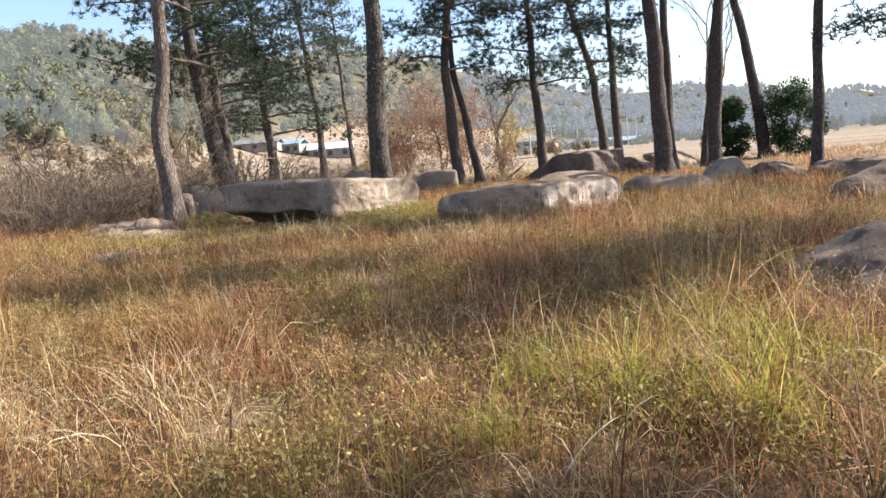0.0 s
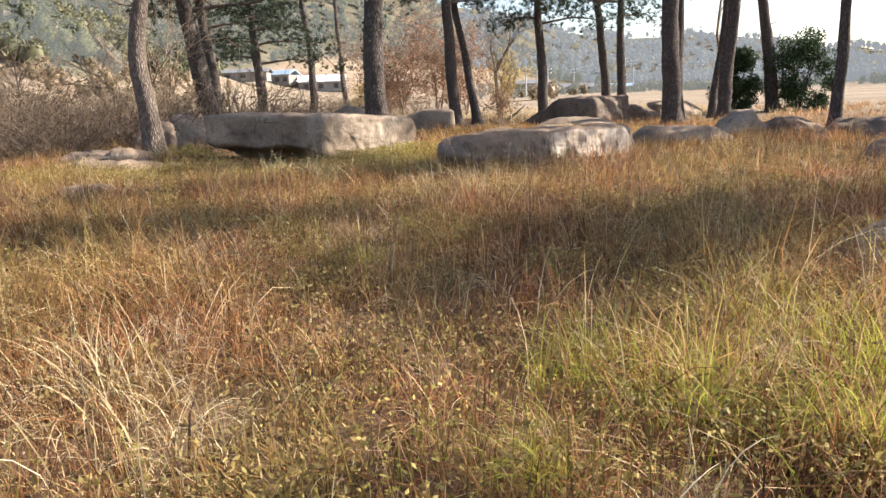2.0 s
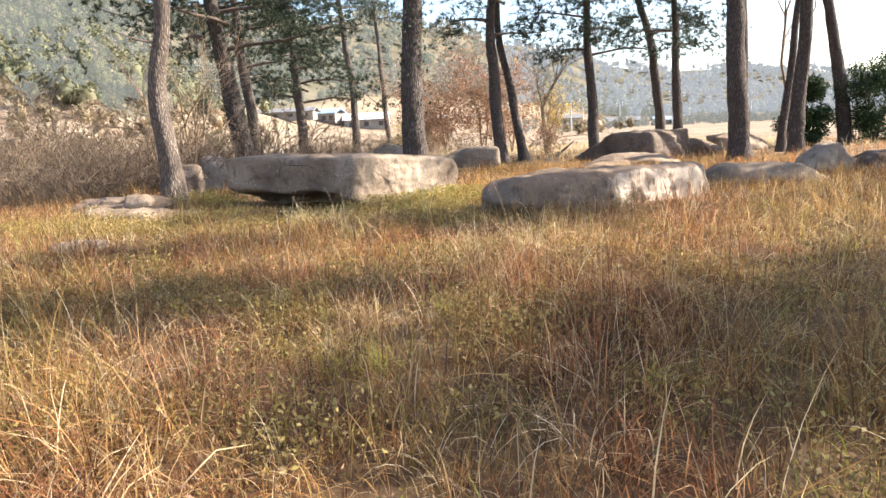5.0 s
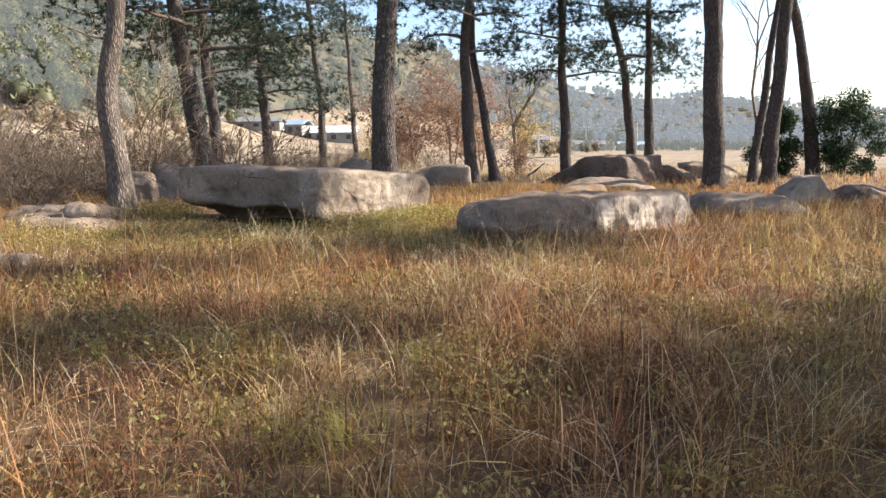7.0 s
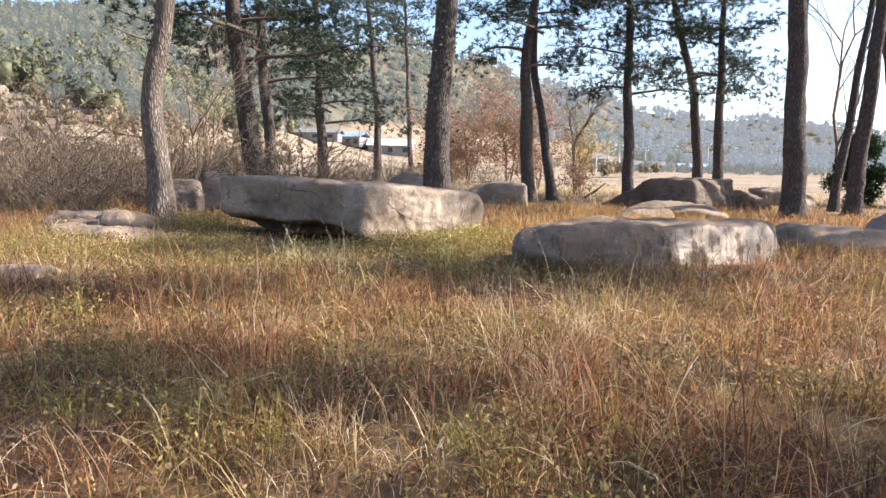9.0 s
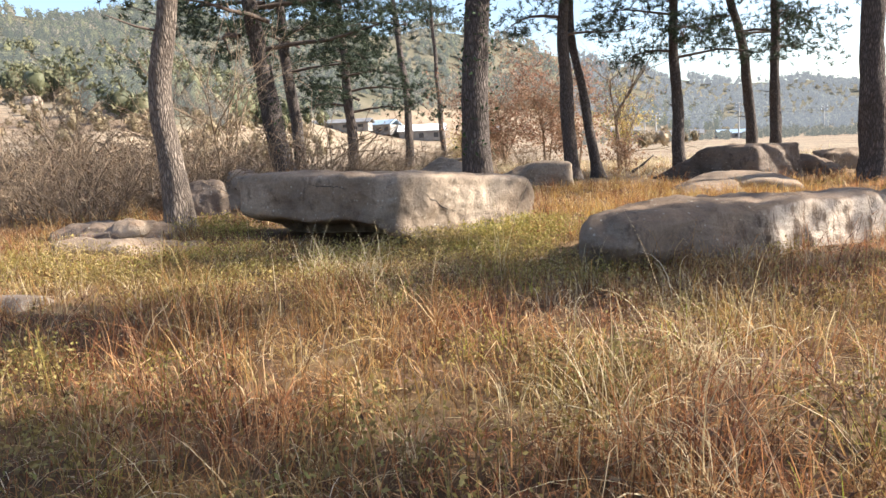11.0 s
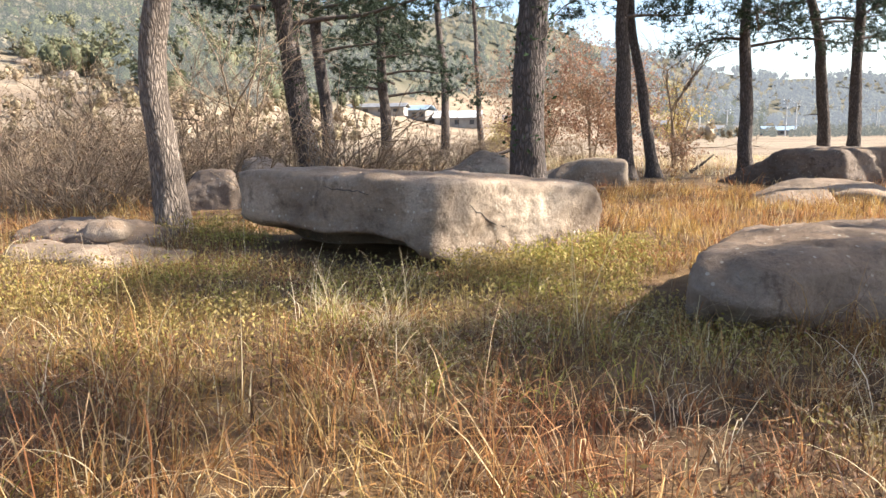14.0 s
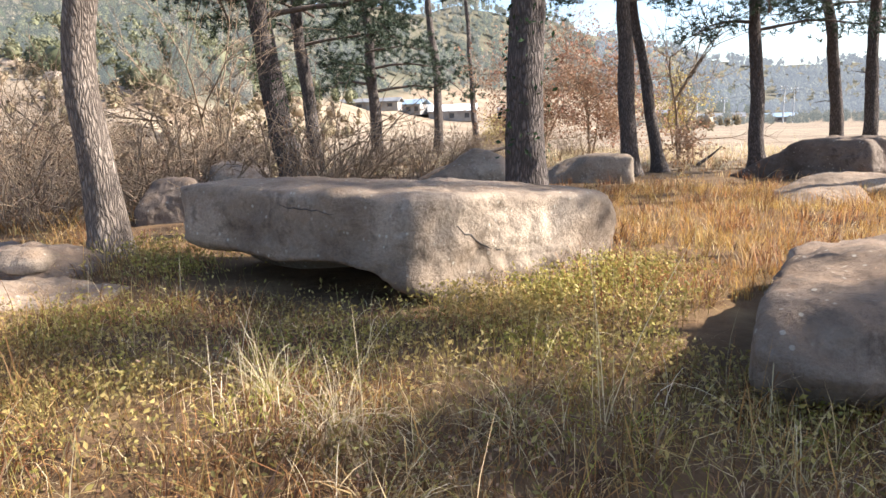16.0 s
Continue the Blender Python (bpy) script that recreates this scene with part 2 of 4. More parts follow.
# haze tint that the hill woods give off
HAZE_GLOW = (0.078, 0.082, 0.072)
M_WOOD_GREEN = woods_mat("hill_evergreens", [(0.0, (0.03, 0.04, 0.02)), (1.0, (0.13, 0.13, 0.06))], HAZE_GLOW)
M_WOOD_BROWN = woods_mat("hill_bare_trees", [(0.0, (0.09, 0.082, 0.06)), (1.0, (0.2, 0.172, 0.125))], HAZE_GLOW)
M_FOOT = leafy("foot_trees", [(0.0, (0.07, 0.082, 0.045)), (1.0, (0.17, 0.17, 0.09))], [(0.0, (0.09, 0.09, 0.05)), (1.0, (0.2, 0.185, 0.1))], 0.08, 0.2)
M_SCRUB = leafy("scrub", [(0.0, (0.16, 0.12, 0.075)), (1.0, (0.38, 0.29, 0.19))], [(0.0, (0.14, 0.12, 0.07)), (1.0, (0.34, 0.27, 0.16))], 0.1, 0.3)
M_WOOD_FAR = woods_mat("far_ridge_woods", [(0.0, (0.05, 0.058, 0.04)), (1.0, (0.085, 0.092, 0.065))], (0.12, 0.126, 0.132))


def ground_mat():
    m, nt, bs = mat("ground")
    v = world_pos(nt)
    near = ramp(nt, noisy(nt, v, 1.1, 8, 0.7), [(0.3, (0.06, 0.038, 0.022)), (0.5, (0.15, 0.093, 0.05)), (0.75, (0.27, 0.18, 0.09))])
    far = ramp(nt, noisy(nt, world_pos(nt, (0.5, 1.6, 1)), 0.05, 6, 0.65), [(0.3, (0.19, 0.13, 0.09)), (0.5, (0.3, 0.235, 0.17)), (0.72, (0.37, 0.315, 0.225))])
    fine = ramp(nt, noisy(nt, world_pos(nt, (0.7, 1.5, 1.5)), 0.9, 8, 0.75), [(0.35, (0.5, 0.5, 0.5)), (0.65, (1.2, 1.17, 1.1))])
    far = mixc(nt, 1.0, far, fine, "MULTIPLY")
    hill = ramp(nt, noisy(nt, v, 0.05, 6, 0.7), [(0.35, (0.075, 0.072, 0.048)), (0.65, (0.16, 0.14, 0.1))])
    ln = nt.nodes.new("ShaderNodeVectorMath")
    ln.operation = "LENGTH"
    nt.links.new(v, ln.inputs[0])
    mr = node(nt, "ShaderNodeMapRange")
    mr.inputs["From Min"].default_value, mr.inputs["From Max"].default_value = 26, 42
    nt.links.new(ln.outputs["Value"], mr.inputs["Value"])
    c = mixc(nt, mr.outputs[0], near, far)
    at = nt.nodes.new("ShaderNodeAttribute")
    at.attribute_name = "woodland"
    c = mixc(nt, at.outputs["Fac"], c, hill)
    nt.links.new(c, bs.inputs["Base Color"])
    bs.inputs["Roughness"].default_value = 0.95
    bs.inputs["Specular IOR Level"].default_value = 0.1
    bump(nt, bs, noisy(nt, v, 14, 8, 0.7), 0.8, 0.05)
    return m


M_GROUND = ground_mat()


# ---- helpers of this scene ----
def part(name, bm, material, parent=None, label="", smooth=True):
    me = bpy.data.meshes.new(name)
    bm.to_mesh(me)
    bm.free()
    if smooth:
        me.shade_smooth()
    me.materials.append(material)
    ob = new(name, me)
    ob.parent = parent
    if label:
        tagged(ob, label)
    return ob


def raw_mesh(name, verts, tris, material, smooth=False):
    """A mesh of triangles from arrays."""
    me = bpy.data.meshes.new(name)
    verts, tris = np.asarray(verts, np.float32), np.asarray(tris, np.int32)
    me.vertices.add(len(verts))
    me.vertices.foreach_set("co", verts.ravel())
    me.loops.add(tris.size)
    me.loops.foreach_set("vertex_index", tris.ravel())
    me.polygons.add(len(tris))
    me.polygons.foreach_set("loop_start", np.arange(0, tris.size, 3, dtype=np.int32))
    me.update(calc_edges=True)
    me.validate()
    if smooth:
        me.shade_smooth()
    me.materials.append(material)
    return me


def smoothstep(a, b, x):
    t = np.clip((x - a) / (b - a), 0, 1)
    return t * t * (3 - 2 * t)


AZ = [-180, -60, -33, -20, -13, -7, 0, 6, 25, 33, 60, 180]
RIDGE_EL = [5, 10.5, 10.8, 10.2, 9.4, 8.4, 6.4, 4.7, 2.5, 1.4, 1.4, 5]
RIDGE_R = [420, 280, 300, 340, 390, 430, 520, 600, 700, 760, 700, 420]
FOOT_R = [120, 30, 26, 48, 85, 115, 160, 200, 290, 310, 200, 120]
RISE = [2, 1.4, 1.4, 2.5, 2.75, 2.6, 2.2, 2.2, 2.2, 2.2, 2.2, 2]


def ground_z(x, y):
    """Height of the ground: a flat grove, terraces rising on one side, hills around."""
    x, y = np.asarray(x, float), np.asarray(y, float)
    r, az = np.hypot(x, y), np.degrees(np.arctan2(x, y))
    el, rr, r0, p = (np.interp(az, AZ, k) for k in (RIDGE_EL, RIDGE_R, FOOT_R, RISE))
    t = np.clip((r - r0) / (rr - r0), 0, 1.6)
    z = np.tan(np.radians(el)) * rr * np.where(t < 1, np.clip(t, 0, 1) ** p, 1 - 0.25 * (t - 1))
    wav = np.sin(x / 31 + 1.3) * np.sin(y / 43 + 0.4) + 0.6 * np.sin(x / 13 + y / 19) + 0.35 * np.sin(x / 7.1 - y / 9.3)
    z = z + wav * np.clip(t, 0, 1) * 3.2
    terrace = smoothstep(20, 34, r) * (1 - smoothstep(60, 110, r)) * smoothstep(-14, -24, az)
    z = z + terrace * 0.35 * np.sin(r * 0.75 + 0.8 * np.sin(az * 0.3))
    near = 1 - smoothstep(18, 40, r)
    z = z + near * (0.035 * np.sin(x * 1.1 + 0.5) * np.sin(y * 0.9) + 0.02 * np.sin(x * 2.7 + y * 1.9))
    z = z - 0.12 * (1 - smoothstep(0, 9, y)) * near
    z = z + 0.14 * np.exp(-(((x + 7.0) / 2.6) ** 2 + ((y - 15.2) / 2.4) ** 2))
    return z


WOOD_AZ, WOOD_EL = [-180, -60, -46, -36, -28, -20, -13, -7, 0, 6, 30, 180], [3, 7, 6.2, 2.9, 2.0, 2.3, 3.0, 2.8, 1.8, 0.4, -0.45, 3]


def wooded(x, y, z):
    """Where the hillside carries woods, not fields."""
    el = np.degrees(np.arctan2(z - 1.3, np.hypot(x, y)))
    return el - np.interp(np.degrees(np.arctan2(x, y)), WOOD_AZ, WOOD_EL) + 0.35 * np.sin(x / 9.0) * np.sin(y / 11.0)


def gz(x, y):
    return float(ground_z(x, y))


# ---- ground ----
def build_ground():
    radii = np.concatenate([np.linspace(0.4, 30, 75), np.geomspace(30.8, 3500, 90)])
    n = 288
    a = np.linspace(0, 2 * np.pi, n, endpoint=False)
    R, A = np.meshgrid(radii, a, indexing="ij")
    X, Y = R * np.sin(A), R * np.cos(A)
    verts = np.vstack([[(0, 0, gz(0, 0))], np.column_stack([X.ravel(), Y.ravel(), ground_z(X, Y).ravel()])])
    tris = [(0, 1 + (j + 1) % n, 1 + j) for j in range(n)]
    i, j = np.meshgrid(np.arange(len(radii) - 1), np.arange(n), indexing="ij")
    p, q = 1 + i * n + j, 1 + i * n + (j + 1) % n
    quads = np.concatenate([np.stack([p, q, q + n], -1).reshape(-1, 3), np.stack([p, q + n, p + n], -1).reshape(-1, 3)])
    me = raw_mesh("ground", verts, np.vstack([tris, quads]), M_GROUND, True)
    ob = tagged(new("ground", me), "dry grassy ground of a pine grove rising to hills", "ground", kind="structure")
    at = me.attributes.new("woodland", "FLOAT", "POINT")
    at.data.foreach_set("value", smoothstep(-0.3, 0.5, wooded(verts[:, 0], verts[:, 1], verts[:, 2])).astype(np.float32))
    if me.polygons[5000].normal.z < 0:
        me.flip_normals()
    return ob


build_ground()


# ---- boulders ----
FOOT = []  # footprints kept free of grass: centre, half sizes, turn


def boulder(name, label, centre, size, planes, material, power=14, rough=0.05, seed=0, turn=0, detail=5, foot=0.85, group=""):
    """A rounded stone: the soft meeting of planes (normal, distance in half sizes) about its centre."""
    bm = bmesh.new()
    bmesh.ops.create_icosphere(bm, subdivisions=detail, radius=1)
    base = [((0, 0, 1), 1), ((0, 0, -1), 1)] + list(planes)
    if detail < 6:
        cut = random.Random(seed)
        for _ in range(5):
            a = cut.uniform(0, 6.28)
            base.append(((math.cos(a), math.sin(a), cut.uniform(0.1, 1.3)), cut.uniform(0.78, 0.98)))
        power = max(power, 13)
    ns = np.array([Vector(n).normalized() for n, _ in base])
    ds = np.array([d for _, d in base])
    for v in bm.verts:
        w = v.co.normalized()
        k = np.clip(ns @ np.array(w) / ds, 0, None)
        r = float((k ** power).sum() ** (-1 / power))
        p = w * r
        q = Vector((p.x * size[0], p.y * size[1], p.z * size[2]))
        o = q + Vector((seed * 7.3, seed * 3.1, seed * 1.7))
        d = noise.fractal(o * 1.4, 0.9, 2.1, 4) * rough + noise.fractal(o * 5.5, 0.8, 2.2, 4) * rough * 0.32
        d -= abs(noise.noise(o * 2.3)) * rough * 0.5
        v.co = q + w * d
    ob = part(name, bm, material)
    ob.matrix_world = pose(*centre, 0, 0, turn)
    FOOT.append((centre[0], centre[1], size[0] * foot, size[1] * foot, radians(turn)))
    return tagged(ob, label, "boulder", group or "dolmen stones")


def box_planes(**k):
    p = {"r": ((1, 0, 0), 1), "l": ((-1, 0, 0), 1), "f": ((0, -1, 0), 1), "b": ((0, 1, 0), 1)}
    p.update(k)
    return [v for v in p.values()]


# long capstone: one facet square to the walk and undercut, the other turned to the sun
long_stone = boulder("long_boulder", "long tan granite capstone with an undercut end, lying in grass", (-2.62, 15.25, 0.36), (1, 1, 0.66), [
    ((0.8, -0.6, -0.04), 1.22), ((0.72, -0.5, 0.6), 1.6), ((-0.31, -0.95, 0.05), 1.24), ((-0.3, -0.55, -0.8), 0.87), ((-0.9, 0.3, -0.2), 1.86), ((-0.5, 0.86, 0), 1.2),
    ((0.45, 0.89, 0.05), 1.7), ((0.085, 0.06, 1), 0.89), ((0.97, 0.2, 0.12), 2.28), ((0.8, 0.1, 0.58), 2.0), ((-0.12, -0.62, 0.78), 1.47), ((0.9, 0.1, -0.45), 2.05)], M_ROCK, 30, 0.075, 1, detail=6)
for _v in long_stone.data.vertices:  # hollow under the square facet
    _s = (_v.co.x - 0.44) * -0.95 + (_v.co.y + 1.45) * 0.31
    _f = float(smoothstep(-0.02, 0.16, _s - 1.03 * (_v.co.z + 0.36)) * smoothstep(0.0, -0.16, _v.co.z + 0.03 * math.sin(_s * 5)))
    _g = float(smoothstep(0.6, -0.6, _v.co.y))
    _v.co += Vector((0.3, 0.95, 0)) * (0.75 - 0.4 * float(smoothstep(1.4, 2.1, _s))) * _f * _g
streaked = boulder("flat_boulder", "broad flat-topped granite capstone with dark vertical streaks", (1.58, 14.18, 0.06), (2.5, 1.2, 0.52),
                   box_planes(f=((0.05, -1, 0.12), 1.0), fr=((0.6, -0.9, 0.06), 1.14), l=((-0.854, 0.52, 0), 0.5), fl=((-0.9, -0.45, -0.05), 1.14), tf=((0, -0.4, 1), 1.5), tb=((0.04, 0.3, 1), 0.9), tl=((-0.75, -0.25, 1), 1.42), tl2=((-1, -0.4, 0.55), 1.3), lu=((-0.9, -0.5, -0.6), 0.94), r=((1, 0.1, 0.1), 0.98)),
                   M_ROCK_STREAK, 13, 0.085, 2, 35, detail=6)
boulder("dark_boulder", "dark wedge-shaped granite boulder with a sunlit broken end", (4.35, 27.6, 0.2), (1.75, 1.0, 0.78),
        box_planes(l=((-0.75, 0, 0.66), 0.7), r=((1, -0.1, 0.1), 0.95)), M_ROCK_DARK, 24, 0.08, 3, -38, 6)
boulder("broken_boulder", "low rough broken stone beside a dark boulder", (6.6, 27.9, 0.12), (0.85, 0.7, 0.46), box_planes(), M_ROCK_DARK, 7, 0.15, 4, 10)
boulder("low_slab", "low pale granite slab sunk in grass", (3.75, 23.2, 0.06), (1.45, 0.8, 0.32), box_planes(t=((0.2, -0.3, 1), 0.9)), M_ROCK, 9, 0.05, 5, -8)
boulder("low_slab", "small rounded pale slab before a dark boulder", (2.9, 22.2, 0.02), (0.75, 0.55, 0.25), box_planes(), M_ROCK, 6, 0.05, 6, 5)
boulder("round_boulder", "squat boulder with a pale broken face in grass", (7.3, 18.7, 0.16), (0.72, 0.55, 0.46), box_planes(f=((0.35, -1, 0.15), 0.62), l=((-0.9, -0.3, 0.7), 0.7)), M_ROCK_PALE, 14, 0.08, 7, 0)
boulder("boulder", "grey-brown boulder behind a squat stone", (8.6, 18.9, 0.05), (0.8, 0.6, 0.4), box_planes(t=((0.4, -0.3, 1), 0.8)), M_ROCK_DARK, 12, 0.09, 8, 20)
boulder("boulder", "dark shaded boulder under the pines", (9.6, 16.9, -0.05), (1.5, 0.8, 0.42), box_planes(), M_ROCK_DARK, 5, 0.1, 9, 8)
boulder("boulder", "large dark shaded boulder in dry grass", (8.75, 11.3, 0.06), (2.0, 1.1, 0.56), box_planes(), M_ROCK_DARK, 5, 0.1, 10, 10)
boulder("boulder", "dark shaded boulder in tall dry grass", (4.75, 5.4, 0.02), (1.25, 0.75, 0.5), box_planes(l=((-0.8, -0.2, 0.55), 0.8)), M_ROCK_DARK, 8, 0.07, 11, 10)
boulder("boulder", "rounded brown boulder behind the capstone", (-1.45, 26.9, 0.1), (1.25, 0.8, 0.62), box_planes(l=((-0.6, 0, 0.8), 0.85)), M_ROCK, 7, 0.07, 12, 0)
boulder("flat_rock", "flat tan rock half buried under a pine", (-5.9, 13.75, 0.06), (0.95, 0.55, 0.2), box_planes(t=((0.2, -0.35, 1), 0.85)), M_ROCK, 6, 0.13, 13, 14)
boulder("flat_rock", "low dark rock littered with needles", (-6.85, 14.55, 0.14), (1.0, 0.6, 0.27), box_planes(t=((-0.3, -0.3, 1), 0.9)), M_ROCK_DARK, 6, 0.12, 14, 10)
boulder("small_rock", "small round pale-blue rock on the ground", (-6.4, 14.3, 0.3), (0.26, 0.2, 0.1), box_planes(), M_ROCK, 4, 0.05, 15, 10, 4)
boulder("small_rock", "small pale rock in the grass", (-5.0, 10.5, 0.0), (0.38, 0.25, 0.14), box_planes(), M_ROCK_PALE, 6, 0.03, 16, 0, 4)
boulder("small_rock", "pale rock at the edge of the grass", (-5.9, 8.6, -0.02), (0.5, 0.3, 0.14), box_planes(), M_ROCK_PALE, 6, 0.03, 17, 0, 4)
boulder("boulder", "pale-topped boulder among the brambles", (-9.5, 23.4, 0.25), (1.0, 0.7, 0.5), box_planes(), M_ROCK_PALE, 5, 0.09, 18, 0)
boulder("boulder", "dark boulder in weeds beside a bent pine", (-8.0, 18.9, 0.3), (0.52, 0.5, 0.5), box_planes(), M_ROCK_DARK, 7, 0.06, 19, 20)
boulder("boulder", "brown boulder behind the pines", (9.0, 31.0, 0.1), (1.1, 0.7, 0.5), box_planes(), M_ROCK, 5, 0.09, 20, 0)
boulder("boulder", "sunlit pale boulder among twigs behind the capstone", (-8.0, 21.0, 0.36), (0.75, 0.45, 0.58), box_planes(t=((0.5, -0.3, 1), 0.8)), M_ROCK_PALE, 7, 0.07, 23, 10)
boulder("boulder", "brown boulder with a sunlit top behind the capstone", (-3.75, 24.0, 0.36), (0.95, 0.6, 0.66), box_planes(l=((-0.8, 0, 0.7), 0.75)), M_ROCK, 8, 0.07, 24, 0)
boulder("low_slab", "low brown slab beside a streaked capstone", (5.3, 16.4, 0.06), (1.2, 0.7, 0.33), box_planes(r=((1, 0, 0.5), 0.9)), M_ROCK, 8, 0.06, 21, -14)
boulder("boulder", "distant boulder by a pine", (-4.6, 27.5, 0.15), (0.75, 0.5, 0.5), box_planes(), M_ROCK, 7, 0.06, 22, 0, 4)


# ---- trees ----
class Tubes:
    """Collects tapered tubes into one mesh."""

    def __init__(self):
        self.v, self.t, self.n = [], [], 0

    def add(self, pts, radii, sides=6, lump=0.0, seed=0):
        pts = [Vector(p) for p in pts]
        for i, p in enumerate(pts):
            d = (pts[min(i + 1, len(pts) - 1)] - pts[max(i - 1, 0)]).normalized()
            u = d.cross(Vector((0, 1, 0.13))).normalized()
            w = d.cross(u)
            for k in range(sides):
                a = 2 * math.pi * k / sides
                r = radii[i]
                if lump:
                    r *= 1 + lump * noise.noise(Vector((math.cos(a) * 1.5, math.sin(a) * 1.5 + seed * 3.7, p.z * 1.6)))
                self.v.append(p + (u * math.cos(a) + w * math.sin(a)) * r)
        m = len(pts)
        for i in range(m - 1):
            for k in range(sides):
                a, b = self.n + i * sides + k, self.n + i * sides + (k + 1) % sides
                self.t += [(a, b, b + sides), (a, b + sides, a + sides)]
        self.n += m * sides
        return self

    def mesh(self, name, material, smooth=True):
        return raw_mesh(name, [tuple(v) for v in self.v], self.t, material, smooth)


def child(name, me, parent, label=""):
    ob = new(name, me)
    ob.parent = parent
    return tagged(ob, label) if label else ob


def spline(ctrl, z):
    zs = [c[0] for c in ctrl]
    return float(np.interp(z, zs, [c[1] for c in ctrl])), float(np.interp(z, zs, [c[2] if len(c) > 2 else 0 for c in ctrl]))


def smooth_ctrl(ctrl, z):
    a = [spline(ctrl, z + d) for d in (-0.45, -0.2, 0, 0.2, 0.45)]
    return sum(p[0] for p in a) / 5, sum(p[1] for p in a) / 5


def needles(rng, centres, spread, per, length, width):
    """Tufts of pine needles: thin triangles fanning out and up from each centre."""
    c = np.repeat(centres, per, axis=0) + rng.normal(0, 1, (len(centres) * per, 3)) * spread
    n = len(c)
    d = rng.normal(0, 1, (n, 3))
    d[:, 2] = d[:, 2] * 0.8 + 0.35
    d /= np.linalg.norm(d, axis=1)[:, None]
    s = np.cross(d, rng.normal(0, 1, (n, 3)))
    s /= np.linalg.norm(s, axis=1)[:, None]
    ln = length * rng.uniform(0.6, 1.2, (n, 1))
    v = np.stack([c - s * width, c + s * width, c + d * ln], 1).reshape(-1, 3)
    return v, np.arange(3 * n).reshape(-1, 3)


def pine(x, y, radius, ctrl, height, crown_from, crown_r, seed, label, bark=None, boughs=15, ivy=False, thick=1.0, stubs=2):
    """A pine: bent tapered trunk, boughs, layered pads of needles."""
    rng = np.random.default_rng(seed)
    z0 = gz(x, y)
    tree = tagged(new("pine_tree"), label, "tree", "pines of the grove")
    tree.location = (x, y, z0)
    bark = bark or M_BARK
    zs = np.concatenate([[-0.25, 0.0, 0.12, 0.3], np.linspace(0.6, height, int(height * 2.6))])
    pts, rad = [], []
    for z in zs:
        dx, dy = smooth_ctrl(ctrl, max(z, 0))
        pts.append((dx + 0.03 * math.sin(z * 1.7 + seed), dy + 0.03 * math.cos(z * 1.3 + seed), z))
        flare = 1 + 0.5 * math.exp(-max(z, 0) / 0.22)
        rad.append(radius * flare * (1 - 0.72 * max(z, 0) / height))
    child("trunk", Tubes().add(pts, rad, 14, 0.22, seed).mesh("trunk", bark), tree)
    tips = []
    for i in range(boughs):
        f = (i + rng.uniform(0, 0.8)) / boughs
        z = crown_from + (height - crown_from) * f
        dx, dy = smooth_ctrl(ctrl, z)
        a = i * 2.4 + rng.uniform(-0.5, 0.5)
        ln = crown_r * (1 - 0.55 * f) * rng.uniform(0.65, 1.15)
        bp, br = [], []
        for k in range(6):
            s = k / 5
            side = 0.18 * ln * math.sin(s * 3 + i)
            bp.append((dx + math.cos(a) * ln * s - math.sin(a) * side, dy + math.sin(a) * ln * s + math.cos(a) * side, z + ln * (0.22 * s - 0.28 * s * s * rng.uniform(0.4, 1.2)) + 0.5 * s * f))
            br.append(max(0.012, radius * 0.24 * (1 - 0.8 * s) * (1 - 0.4 * f)))
        t = Tubes().add(bp, br, 6, 0.1, i)
        for k in (2, 3, 4, 5):
            e = np.array(bp[k])
            for _ in range(3):
                q = e + np.array([rng.normal(0, 0.42), rng.normal(0, 0.42), rng.uniform(-0.22, 0.28)]) * (0.6 + 0.12 * ln)
                t.add([e, (e + q) / 2 + np.array([0, 0, 0.06]), q], [0.014, 0.01, 0.006], 3)
                tips.append(q)
        child("branch", t.mesh("branch", M_BRANCH), tree)
    for i in range(stubs):
        z = rng.uniform(1.8, max(2.2, crown_from))
        dx, dy = smooth_ctrl(ctrl, z)
        a, ln = rng.uniform(0, 6.28), rng.uniform(0.3, 0.9)
        child("dead_branch", Tubes().add([(dx, dy, z), (dx + math.cos(a) * ln * 0.5, dy + math.sin(a) * ln * 0.5, z + 0.05), (dx + math.cos(a) * ln, dy + math.sin(a) * ln, z + rng.uniform(-0.1, 0.25))], [0.028, 0.018, 0.007], 5).mesh("dead_branch", M_BRANCH), tree)
    tips = np.array(tips)
    tufts = np.repeat(tips, 9, axis=0) + rng.normal(0, 1, (len(tips) * 9, 3)) * np.array([0.3, 0.3, 0.22])
    v, t = needles(rng, tufts, 0.02, int(12 * thick), 0.22, 0.014)
    child("crown", raw_mesh("crown", v, t, M_NEEDLE), tree)
    if ivy:
        zz = rng.uniform(1.0, 5.5, 420)
        aa = rng.uniform(0, 6.28, 420)
        rr = radius * (1 - 0.72 * zz / height) * rng.uniform(1.0, 1.45, 420)
        base = np.array([smooth_ctrl(ctrl, z) for z in zz])
        c = np.column_stack([base[:, 0] + np.cos(aa) * rr, base[:, 1] + np.sin(aa) * rr, zz])
        v, t = leaves(rng, c, 0.045)
        child("ivy", raw_mesh("ivy", v, t, M_HOLLY), tree, "dark ivy leaves climbing the bark")
    return tree


